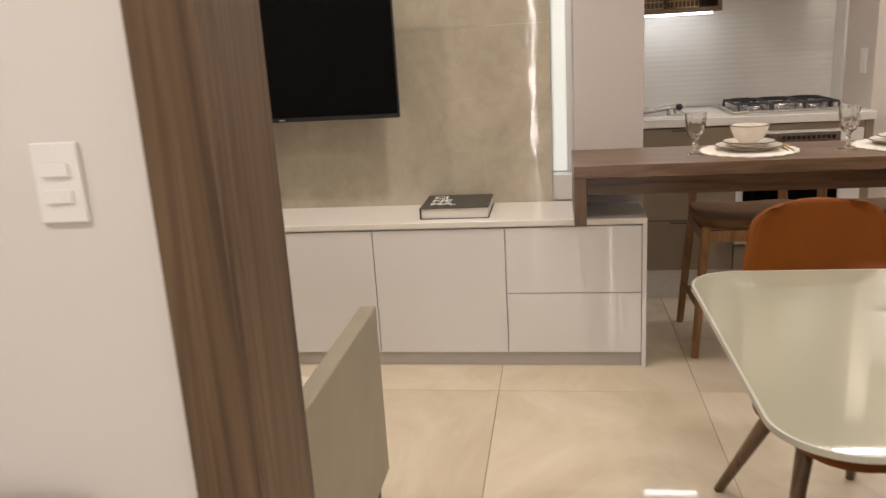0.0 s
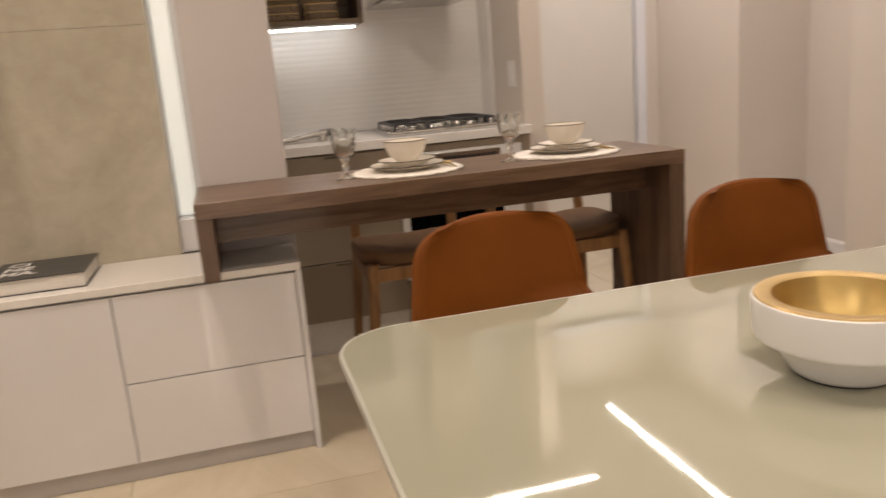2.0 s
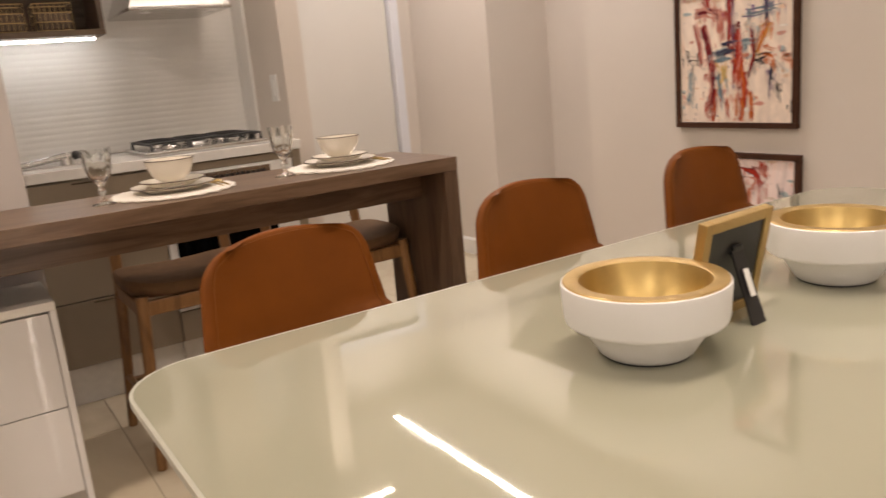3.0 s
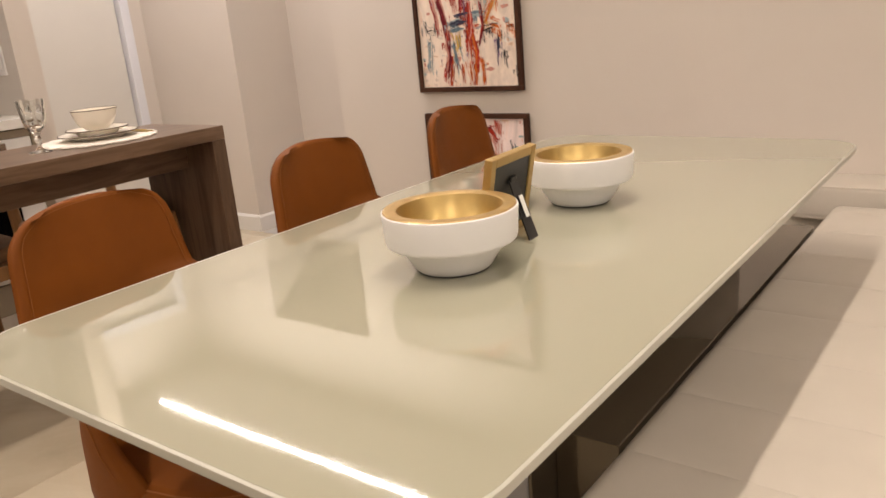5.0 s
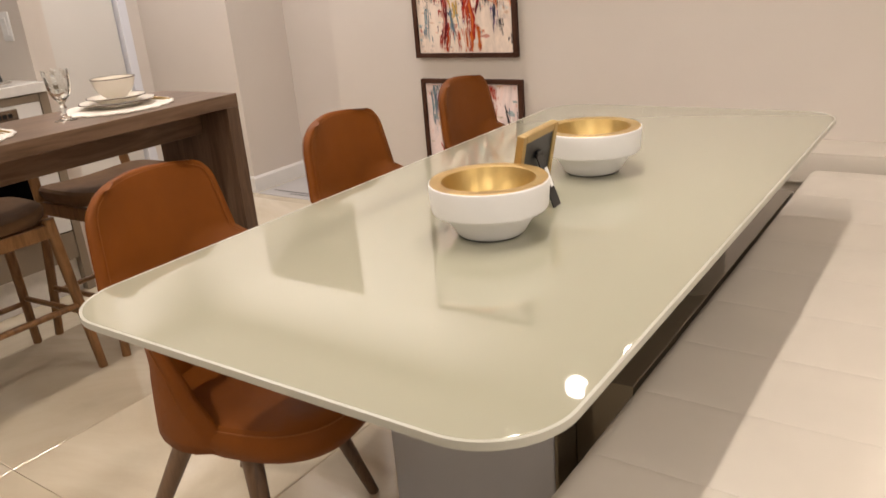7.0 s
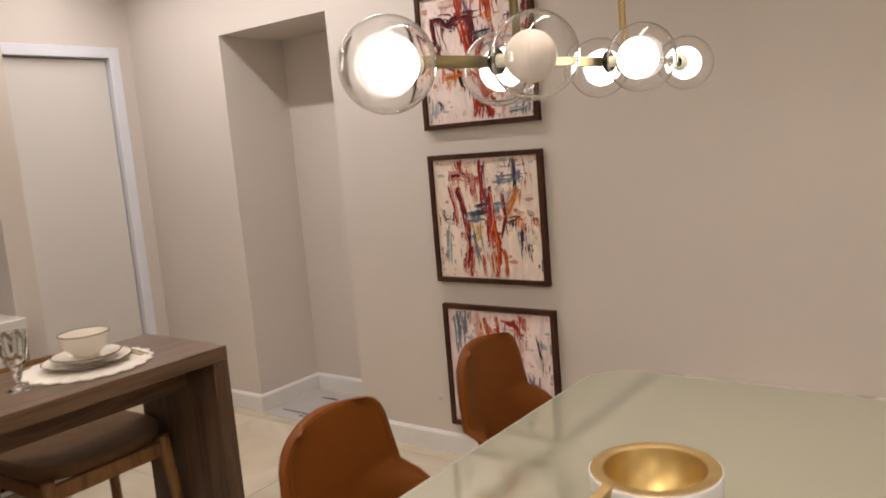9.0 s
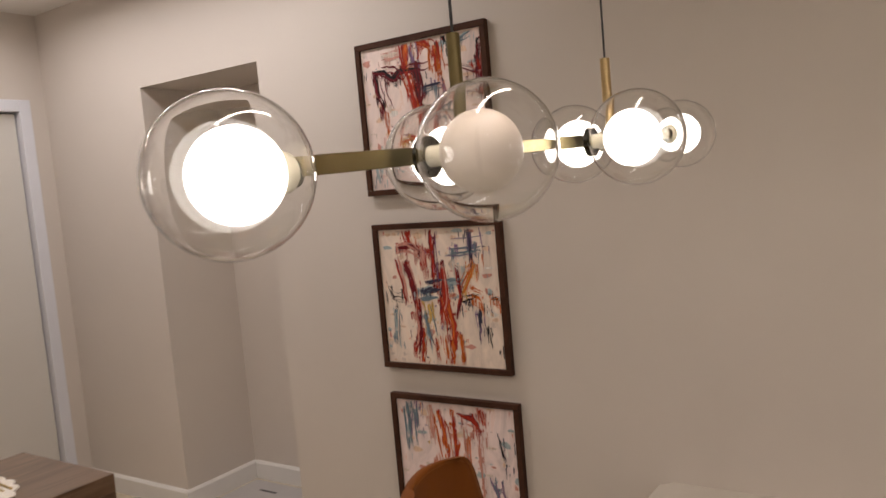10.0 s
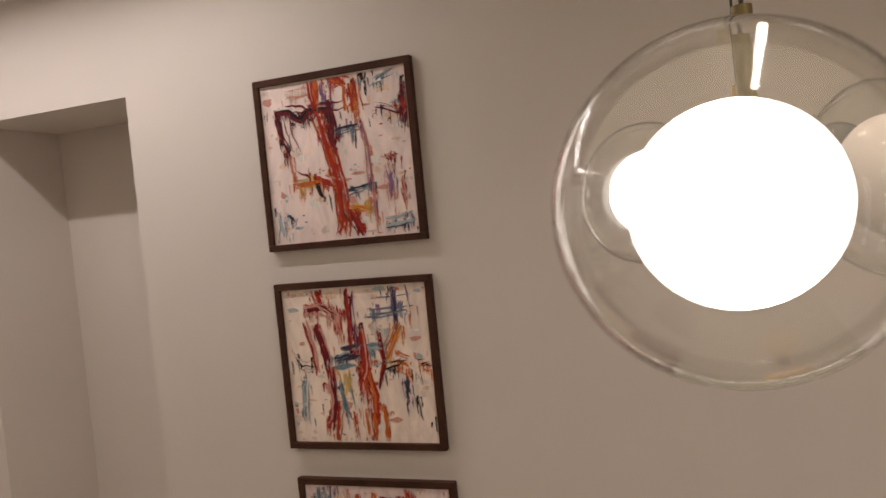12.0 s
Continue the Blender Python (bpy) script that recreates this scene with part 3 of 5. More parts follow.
for tip, size, turn, tilt in (((-1.33, 3.56, 1.07), 0.19, -80, 20), ((-1.56, 3.50, 1.22), 0.18, 150, 35), ((-1.74, 3.56, 1.05), 0.19, 80, 20),
                              ((-1.46, 3.62, 1.30), 0.16, -30, 40), ((-1.62, 3.64, 1.36), 0.15, 30, 50), ((-1.46, 3.46, 0.98), 0.16, -120, 15)):
    monstera((PC[0], PC[1], SZ + 0.14), tip, size, turn, tilt)

# ---- breakfast bar ----
BARY0, BARY1, BARZ = 3.308, 3.732, 0.848
bar = thing("breakfast_bar", (1.3, 3.52, 0), "walnut veneer breakfast bar with a panel leg", "bar counter")
part("top", box(0.518, BARY0, 0.802, 2.059, BARY1, BARZ, 0.0012, 1), M_BAR_SHEEN, bar)
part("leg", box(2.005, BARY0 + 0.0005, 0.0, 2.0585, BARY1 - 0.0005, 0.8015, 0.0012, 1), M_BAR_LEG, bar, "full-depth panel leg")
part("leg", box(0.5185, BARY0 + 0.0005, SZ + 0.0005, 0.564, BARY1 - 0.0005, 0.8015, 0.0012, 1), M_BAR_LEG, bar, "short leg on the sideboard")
part("beam", box(0.5645, 3.462, 0.706, 2.0045, 3.500, 0.8015, 0.001, 1), M_BAR_SHEEN, bar, "deep beam under the top")


# bar stools
def stool():
    s = thing("bar_stool", (0, 0, 0), "wooden bar stool with a brown suede seat, pushed under the bar", "stool", "stools at the bar")
    m = bmesh.new()
    n, rings = 36, []
    for f, z in ((0.0, 0.530), (0.90, 0.530), (0.985, 0.543), (1.0, 0.558), (0.965, 0.569), (0.80, 0.574), (0.4, 0.571), (0.0, 0.569)):
        ring = []
        for k in range(n):
            a = 2 * math.pi * k / n
            c, q = math.cos(a), math.sin(a)
            x = 0.225 * f * math.copysign(abs(c) ** 0.55, c)
            y = 0.185 * f * math.copysign(abs(q) ** 0.55, q)
            ring.append(m.verts.new((x, y, z + 0.022 * (x / 0.225) ** 2 * min(1, max(0, (z - 0.525) * 30)))))
        rings.append(ring)
    for a, b in zip(rings[1:], rings[2:-1]):
        for k in range(n):
            m.faces.new((a[k], a[(k + 1) % n], b[(k + 1) % n], b[k]))
    m.faces.new(rings[1][::-1])
    m.faces.new(rings[-2])
    bmesh.ops.delete(m, geom=[v for v in m.verts if not v.link_faces], context="VERTS")
    part("seat", m, M_STOOLSEAT, s, "brown suede seat pad", True)
    for y, z0, z1 in ((-0.165, 0.482, 0.529), (0.165, 0.482, 0.529)):
        part("apron", box(-0.19, y - 0.012, z0, 0.19, y + 0.012, z1, 0.004), M_STOOLWOOD, s)
    for x in (-0.195, 0.195):
        part("apron", box(x - 0.012, -0.153, 0.482, x + 0.012, 0.153, 0.529, 0.004), M_STOOLWOOD, s)
    for sx in (-1, 1):
        part("leg", rod((sx * 0.228, -0.208, 0), (sx * 0.19, -0.165, 0.545), 0.0155, 0.020), M_STOOLWOOD, s, "", True)
        part("leg", tube([(sx * 0.225, 0.215, 0), (sx * 0.19, 0.165, 0.530), (sx * 0.185, 0.19, 0.70), (sx * 0.18, 0.222, 0.776)], lambda q: 0.0155 + 0.004 * math.sin(math.pi * q), 12), M_STOOLWOOD, s, "rear leg rising into the back", True)
        part("stretcher", rod((sx * 0.215, -0.193, 0.21), (sx * 0.213, 0.199, 0.19), 0.010), M_STOOLWOOD, s, "", True)
    part("stretcher", rod((-0.213, -0.192, 0.24), (0.213, -0.192, 0.24), 0.011), M_STOOLWOOD, s, "", True)
    part("stretcher", rod((-0.215, 0.20, 0.17), (0.215, 0.20, 0.17), 0.010), M_STOOLWOOD, s, "", True)
    m = bmesh.new()
    rings = []
    for k in range(15):
        u = -1 + 2 * k / 14
        y = 0.255 - 0.05 * u * u
        hgt = 0.030 * (1 - 0.35 * u * u)
        rings.append([m.verts.new((0.225 * u, y + dy, 0.776 + dz * hgt)) for dy, dz in ((-0.011, -0.9), (0.011, -0.9), (0.014, 0.3), (0.006, 1.0), (-0.006, 1.0), (-0.014, 0.3))])
    for a, b in zip(rings, rings[1:]):
        for k in range(6):
            m.faces.new((a[k], a[(k + 1) % 6], b[(k + 1) % 6], b[k]))
    m.faces.new(rings[0][::-1])
    m.faces.new(rings[-1])
    part("backrest", m, M_STOOLWOOD, s, "curved wooden back rail", True)
    return s


st = stool()
st.matrix_basis = pose(1.233, 3.735, 0)
copy_thing(st, pose(1.772, 3.735, 0, 0, 0, 1.5))

# ---- kitchen ----
KF = 4.262
cab = thing("kitchen_cabinet", (1.05, 4.55, 0), "taupe kitchen base unit with drawers on a white plinth", "cabinet")
part("body", box(0.814, KF + 0.02, 0.15, 1.300, 4.848, 0.862), M_TAUPE, cab)
part("plinth", box(0.814, KF + 0.035, 0.0, 1.300, KF + 0.05, 0.150), M_COUNTER, cab, "white plinth")
for z0, z1 in ((0.155, 0.405), (0.410, 0.655), (0.660, 0.855)):
    d = part("drawer", box(0.816, KF, z0, 1.298, KF + 0.019, z1, 0.0012), M_TAUPE, cab)
    part("handle", box(1.00, KF - 0.004, z1 - 0.012, 1.12, KF + 0.0, z1 - 0.006), M_BRONZE, d, "thin dark edge pull")
cab2 = thing("oven_cabinet", (1.58, 4.55, 0), "taupe kitchen unit housing a built-in oven", "cabinet")
part("body", box(1.302, KF + 0.02, 0.15, 1.862, 4.848, 0.862), M_TAUPE, cab2)
part("plinth", box(1.302, KF + 0.035, 0.0, 1.862, KF + 0.05, 0.150), M_COUNTER, cab2, "white plinth")
part("side_panel", box(1.864, KF - 0.002, 0.0, 1.900, 4.848, 0.862, 0.001, 1), M_TAUPE, cab2)
part("filler", box(1.302, KF, 0.830, 1.862, KF + 0.019, 0.860, 0.001, 1), M_TAUPE, cab2)
part("drawer", box(1.304, KF, 0.155, 1.860, KF + 0.019, 0.275, 0.001, 1), M_TAUPE, cab2)
oven = thing("oven", (1.58, KF, 0.28), "built-in stainless oven with a dark glass door", "oven")
part("surround", box(1.304, KF - 0.002, 0.280, 1.860, KF + 0.0195, 0.828, 0.002, 1), M_PLASTIC, oven, "pale oven surround")
part("glass", box(1.335, KF - 0.010, 0.300, 1.760, KF - 0.0025, 0.650, 0.004), M_SCREEN, oven, "dark glass door")
part("grille", box(1.335, KF - 0.007, 0.770, 1.760, KF - 0.0025, 0.818, 0.002), M_STEEL, oven, "steel vent strip")
for k in range(11):
    part("slot", box(1.50 + 0.022 * k, KF - 0.0085, 0.786, 1.516 + 0.022 * k, KF - 0.0072, 0.802), M_BLACK, oven)
part("handle", rod((1.36, KF - 0.035, 0.690), (1.735, KF - 0.035, 0.690), 0.009), M_STEEL, oven, "steel bar handle", True)
for x in (1.39, 1.70):
    part("bracket", rod((x, KF - 0.035, 0.690), (x, KF - 0.002, 0.690), 0.006), M_STEEL, oven)
solid("worktop", box(0.813, KF - 0.012, 0.864, 1.9045, 4.846, 0.902, 0.002), M_COUNTER, "white quartz kitchen worktop", "worktop")

hob = thing("gas_hob", (1.50, 4.52, 0.902), "stainless gas hob with black cast iron grates", "hob")
HX0, HX1, HY0, HY1, HZ = 1.290, 1.795, 4.306, 4.720, 0.903
part("tray", box(HX0, HY0, HZ, HX1, HY1, HZ + 0.018, 0.006), M_STEEL, hob)
BURN = [(0.12, 0.12, 0.036), (0.12, 0.31, 0.028), (0.255, 0.215, 0.048), (0.39, 0.12, 0.028), (0.39, 0.31, 0.036)]
for bx, by, r in BURN:
    c = (HX0 + bx, HY0 + by, HZ + 0.018)
    bu = part("burner", lathe([(0, 0.0), (r * 1.15, 0.0), (r * 1.1, 0.008), (r, 0.012), (0, 0.012)], c, 24), M_STEEL, hob, "", True)
    part("cap", lathe([(0, 0.013), (r * 0.85, 0.013), (r * 0.8, 0.018), (0, 0.019)], c, 24), M_IRON, bu, "", True)
for gx in (0.03, 0.175, 0.325):
    g = None
    x0, x1 = HX0 + gx, HX0 + gx + 0.155
    y0, y1, z = HY0 + 0.03, HY1 - 0.03, HZ + 0.042
    for x in (x0, x1):
        g = tube([(x, y0, z - 0.03), (x, y0 + 0.012, z), (x, (y0 + y1) / 2, z), (x, y1 - 0.012, z), (x, y1, z - 0.03)], 0.0062, 6, g)
    for f in (0.28, 0.72):
        y = y0 + (y1 - y0) * f
        g = rod((x0, y, z), (x1, y, z), 0.0055, None, 6, g)
    for f in (0.10, 0.9):
        y = y0 + (y1 - y0) * f
        g = tube([(x0, y, z), (x0 + 0.045, y, z + 0.004), (x1 - 0.045, y, z + 0.004), (x1, y, z)], 0.0055, 6, g)
    part("grate", g, M_IRON, hob, "black cast iron grate", True)
for k in range(5):
    part("knob", lathe([(0, 0), (0.016, 0), (0.014, 0.02), (0, 0.022)], (HX1 - 0.035, HY0 + 0.05 + 0.07 * k, HZ + 0.018), 18), M_BLACK if k % 2 else M_STEEL, hob, "", True)

tap = thing("kitchen_tap", (0.96, 4.50, 0.902), "low grey kitchen mixer tap lying over the sink edge", "tap")
part("spout", tube([(0.83, 4.50, 0.912), (0.92, 4.50, 0.922), (1.02, 4.50, 0.936), (1.05, 4.50, 0.938)], lambda q: 0.010 + 0.006 * q, 10), M_STEEL, tap, "", True)
part("knob", ball((1.068, 4.50, 0.936), 0.018, 16, 10), M_IRON, tap, "dark round knob", True)
part("base", lathe([(0, 0), (0.024, 0), (0.02, 0.026), (0, 0.03)], (1.03, 4.50, 0.902), 18), M_STEEL, tap, "", True)
sink = thing("sink", (0.95, 4.62, 0.902), "shallow stainless sink rim set in the worktop", "sink")
b = box(0.82, 4.40, 0.9022, 1.10, 4.412, 0.906)
b = box(0.82, 4.74, 0.9022, 1.10, 4.752, 0.906, bm=b)
b = box(1.088, 4.412, 0.9022, 1.10, 4.74, 0.906, bm=b)
part("rim", b, M_STEEL, sink)
part("basin", box(0.82, 4.412, 0.9022, 1.088, 4.74, 0.9035), M_STEEL, sink, "brushed steel basin")

shelf = thing("wall_shelf", (1.0, 4.70, 1.39), "dark wood open wall unit above the kitchen worktop", "shelf")
WX0, WX1, WY0, WZ0, WZ1 = 0.814, 1.272, 4.560, 1.390, 1.780
for z0, z1 in ((WZ0, WZ0 + 0.022), (WZ1 - 0.022, WZ1)):
    part("board", box(WX0, WY0, z0, WX1, 4.846, z1, 0.001, 1), M_NICHE, shelf)
for x0, x1 in ((WX0, WX0 + 0.02), (WX1 - 0.02, WX1)):
    part("side", box(x0, WY0, WZ0 + 0.0225, x1, 4.846, WZ1 - 0.0225, 0.001, 1), M_NICHE, shelf)
part("back", box(WX0 + 0.0205, 4.836, WZ0 + 0.0225, WX1 - 0.0205, 4.846, WZ1 - 0.0225), M_NICHE, shelf)
part("light_strip", box(WX0 + 0.01, 4.70, WZ0 - 0.009, WX1 - 0.02, 4.72, WZ0 - 0.001), M_LED_KITCHEN, shelf, "glowing LED strip under the shelf")


def basket(x0, x1):
    k = thing("wire_basket", ((x0 + x1) / 2, 4.65, WZ0 + 0.022), "small golden wire basket on the wall shelf", "basket", "shelf baskets")
    z0 = WZ0 + 0.0235
    for i, z in enumerate((z0 + 0.002, z0 + 0.035, z0 + 0.07, z0 + 0.105)):
        part("hoop", tube([(x0, 4.60, z), (x1, 4.60, z), (x1, 4.72, z), (x0, 4.72, z), (x0, 4.60, z)], 0.0022, 6), M_BRASS, k)
    n = 7
    for i in range(n + 1):
        x = x0 + (x1 - x0) * i / n
        for y in (4.60, 4.72):
            part("wire", rod((x, y, z0), (x, y, z0 + 0.105), 0.0014, None, 6), M_BRASS, k)
    part("packet", box(x0 + 0.006, 4.608, z0 + 0.001, x1 - 0.006, 4.712, z0 + 0.07, 0.01), M_NICHE, k, "dark packets inside")


basket(0.855, 0.995)
basket(1.03, 1.165)

hood = thing("range_hood", (1.54, 4.65, 1.48), "stainless steel cooker hood over the hob", "cooker hood")
m = bmesh.new()
lo = [m.verts.new(v) for v in ((1.345, 4.42, 1.478), (1.745, 4.42, 1.478), (1.745, 4.845, 1.478), (1.345, 4.845, 1.478))]
hi = [m.verts.new(v) for v in ((1.40, 4.50, 1.60), (1.69, 4.50, 1.60), (1.69, 4.845, 1.60), (1.40, 4.845, 1.60))]
m.faces.new(lo[::-1])
m.faces.new(hi)
for k in range(4):
    m.faces.new((lo[k], lo[(k + 1) % 4], hi[(k + 1) % 4], hi[k]))
part("canopy", m, M_STEEL, hood)
part("rim", box(1.34, 4.415, 1.462, 1.75, 4.845, 1.4775, 0.003), M_STEEL, hood)
part("flue", box(1.44, 4.56, 1.601, 1.65, 4.845, CEIL - 0.001, 0.002), M_TAUPE, hood, "taupe duct cover")
for x in (1.42, 1.68):
    part("lamp", lathe([(0, -0.004), (0.02, -0.004), (0.022, 0)], (x, 4.50, 1.462), 18), M_PLASTIC, hood)


# light switches and socket
def plate(name, label, origin, ux, nx, w, hgt, keys):
    """A small wall plate: origin on the wall, ux along it, nx out of it."""
    p = thing(name, origin, label, "switch")
    o, u, n = Vector(origin), Vector(ux), Vector(nx)

    def slab(a0, a1, z0, z1, d0, d1, bev):
        q = [o + u * a0 + n * d0, o + u * a1 + n * d1]
        return box(min(q[0].x, q[1].x), min(q[0].y, q[1].y), o.z + z0, max(q[0].x, q[1].x), max(q[0].y, q[1].y), o.z + z1, bev)

    part("plate", slab(-w / 2, w / 2, -hgt / 2, hgt / 2, 0.0005, 0.007, 0.002), M_PLASTIC, p)
    for a0, a1, z0, z1 in keys:
        part("rocker", slab(a0, a1, z0, z1, 0.0072, 0.011, 0.0015), M_PLASTIC, p)
    return p


plate("light_switch", "white double rocker light switch on the partition wall", (-0.175, 1.355, 1.170), (1, 0, 0), (0, -1, 0), 0.066, 0.104, [(-0.019, 0.019, 0.008, 0.026), (-0.019, 0.019, -0.026, -0.008)])
plate("light_switch", "white triple light switch on the kitchen side wall", (KX, 4.45, 1.12), (0, 1, 0), (-1, 0, 0), 0.072, 0.115, [(-0.015, 0.015, 0.012, 0.034), (-0.015, 0.015, -0.011, 0.011), (-0.015, 0.015, -0.034, -0.012)])
solid("wall_plug", lathe([(0, 0), (0.012, 0), (0.011, 0.003), (0, 0.004)], (0, 0, 0), 20), M_TOE, "small round grey cap low on the wall", "wall cap").matrix_world = Matrix.Translation((XE - 0.0005, 3.464, 0.254)) @ pose(0, 0, 0, 0, -90, 0)

# ---- place settings on the bar ----
def scalloped(c, r, n=28, amp=0.06):
    m = bmesh.new()
    k = n * 6
    out = []
    for z, f in ((0.0005, 0.985), (0.0030, 1.0), (0.0060, 0.992), (0.0074, 0.965)):
        out.append([m.verts.new((c[0] + r * f * (1 + amp * abs(math.sin(n * math.pi * i / k))) * math.cos(2 * math.pi * i / k),
                                 c[1] + r * f * (1 + amp * abs(math.sin(n * math.pi * i / k))) * math.sin(2 * math.pi * i / k), c[2] + z)) for i in range(k)])
    for a, b in zip(out, out[1:]):
        for i in range(k):
            m.faces.new((a[i], a[(i + 1) % k], b[(i + 1) % k], b[i]))
    m.faces.new(out[0][::-1])
    m.faces.new(out[-1])
    return m


def goblet(x, y):
    g = thing("goblet", (x, y, BARZ), "clear pressed glass goblet with a faceted bowl", "glass", "goblets on the bar")
    prof = [(0.0, 0.0008), (0.033, 0.0008), (0.034, 0.004), (0.014, 0.009), (0.0065, 0.018), (0.006, 0.030), (0.011, 0.038), (0.0105, 0.046), (0.007, 0.054), (0.014, 0.066),
            (0.028, 0.084), (0.034, 0.108), (0.0375, 0.140), (0.040, 0.168), (0.0385, 0.168), (0.036, 0.140), (0.032, 0.108), (0.026, 0.088), (0.012, 0.072), (0.0, 0.069)]
    m = bmesh.new()
    n = 32
    rings = []
    for i, (r, z) in enumerate((0.99 * r, 0.94 * z) for r, z in prof):
        if r == 0:
            rings.append([m.verts.new((x, y, BARZ + z))])
            continue
        facet = 0.05 if 10 <= i <= 12 else 0.0
        rings.append([m.verts.new((x + r * (1 + facet * math.cos(8 * 2 * math.pi * k / n)) * math.cos(2 * math.pi * k / n), y + r * (1 + facet * math.cos(8 * 2 * math.pi * k / n)) * math.sin(2 * math.pi * k / n), BARZ + z)) for k in range(n)])
    for a, b in zip(rings, rings[1:]):
        for k in range(n):
            q = list(dict.fromkeys([a[k % len(a)], a[(k + 1) % len(a)], b[(k + 1) % len(b)], b[k % len(b)]]))
            if len(q) > 2:
                m.faces.new(q)
    part("bowl", m, M_TABLEWARE_GLASS, g, "", True, False)


def setting_for_one(x, y):
    z = BARZ
    solid("placemat", scalloped((x, y, z), 0.170, 20, 0.075), M_LINEN, "round white crochet placemat with a scalloped edge", "placemat", "", "placemats")
    d = thing("dinner_plate", (x, y, z + 0.0075), "cream china dinner plate with a dark rim on a placemat", "plate", "dinner plates")
    part("plate", lathe([(0.0000, 0.0012), (0.0774, 0.0012), (0.0826, 0.0060), (0.1218, 0.0160), (0.1218, 0.0185), (0.0826, 0.0095), (0.0764, 0.0055), (0.0000, 0.0055)], (x, y, z + 0.0075), 64), M_CHINA, d)
    part("rim", lathe([(0.1202, 0.0158), (0.1230, 0.0165), (0.1230, 0.0188), (0.1202, 0.0190)], (x, y, z + 0.0075), 48), M_RIM, d, "dark glazed rim", True)
    s = thing("side_plate", (x, y, z + 0.0225), "smaller cream china plate stacked on the dinner plate", "plate", "side plates")
    part("plate", lathe([(0.0000, 0.0012), (0.0619, 0.0012), (0.0681, 0.0060), (0.0949, 0.0155), (0.0949, 0.0180), (0.0681, 0.0095), (0.0619, 0.0055), (0.0000, 0.0055)], (x, y, z + 0.0225), 64), M_CHINA, s)
    part("rim", lathe([(0.0934, 0.0154), (0.0961, 0.0160), (0.0961, 0.0183), (0.0934, 0.0186)], (x, y, z + 0.0225), 44), M_RIM, s, "dark glazed rim", True)
    c = thing("bowl", (x, y, z + 0.0345), "cream china bowl with a dark rim on stacked plates", "bowl", "bowls on the bar")
    zz = z + 0.0345
    part("body", lathe([(0.0000, 0.0013), (0.0320, 0.0013), (0.0363, 0.0044), (0.0534, 0.0187), (0.0641, 0.0409), (0.0705, 0.0659), (0.0684, 0.0659), (0.0609, 0.0409), (0.0502, 0.0214), (0.0320, 0.0089), (0.0000, 0.0071)], (x, y, zz), 44), M_CHINA, c, "", True)
    part("rim", lathe([(0.0682, 0.0648), (0.0714, 0.0648), (0.0714, 0.0669), (0.0682, 0.0669)], (x, y, zz), 44), M_RIM, c, "dark glazed rim", True)
    sp = thing("spoon", (x + 0.125, y, z + 0.006), "dark golden spoon laid at the edge of the placemat", "cutlery", "spoons")
    part("stem", tube([(x + 0.140, y - 0.09, z + 0.0085), (x + 0.142, y - 0.03, z + 0.0105), (x + 0.144, y + 0.03, z + 0.0085)], 0.0028, 8), M_GOLD, sp, "", True)
    m = ball((0, 0, 0), 1.0, 18, 10)
    bmesh.ops.transform(m, matrix=Matrix.Translation((x + 0.146, y + 0.055, z + 0.0105)) @ Matrix.Diagonal((0.016, 0.028, 0.005, 1)), verts=m.verts)
    part("head", m, M_GOLD, sp, "", True)
    fk = thing("fork", (x + 0.105, y, z + 0.006), "slim golden fork beside the plates", "cutlery", "forks")
    f = tube([(x + 0.124, y - 0.085, z + 0.0075), (x + 0.125, y - 0.03, z + 0.0095), (x + 0.126, y + 0.02, z + 0.0085)], 0.0025, 8)
    part("stem", f, M_GOLD, fk, "", True)
    part("head", box(x + 0.1185, y + 0.018, z + 0.007, x + 0.1335, y + 0.06, z + 0.0095, 0.001), M_GOLD, fk)


for sx, gx in ((1.183, 0.978), (1.740, 1.524)):
    setting_for_one(sx, 3.535)
    goblet(gx, 3.492)

# ---- dining table ----
TX0, TX1, TY0, TY1, TZ = 0.756, 2.553, 1.438, 2.293, 0.750
table = thing("dining_table", (1.72, 1.86, 0), "long cream glass-topped dining table on a grey and bronze pedestal", "dining table")
part("tabletop", prism(rounded(TX0, TY0, TX1, TY1, 0.115, 14), 0.7390, 0.7497, 0.0050, 5), M_TABLEEDGE, table, "pale rounded table edge", True)
part("glass_top", prism(rounded(TX0 + 0.005, TY0 + 0.005, TX1 - 0.005, TY1 - 0.005, 0.110, 14), 0.7460, TZ, 0.0004, 1), M_TABLEGLASS, table, "cream back-painted glass", True)
PX0, PX1, PY0, PY1 = 1.345, 2.490, 1.715, 2.135
part("pedestal", box(PX0, PY0 + 0.008, 0.0005, PX0 + 0.36, PY1, 0.734, 0.003), M_GREYLAC, table, "grey lacquered pedestal end")
part("pedestal", box(PX0 + 0.361, PY0 + 0.008, 0.0005, PX1, PY1, 0.734, 0.003), M_GREYLAC, table, "grey lacquered pedestal")
for xa, xb in ((PX0 + 0.003, 1.78), (1.783, 2.10), (2.103, PX1)):
    part("side_panel", box(xa, PY0, 0.0005, xb, PY0 + 0.0075, 0.734, 0.001, 1), M_BRONZE, table, "dark bronze mirror panel")

part("ledge", box(1.43, 1.596, 0.001, 2.815, PY0 - 0.001, 0.440, 0.001, 1), M_BRONZE, table, "low dark bronze box between pedestal and bench")


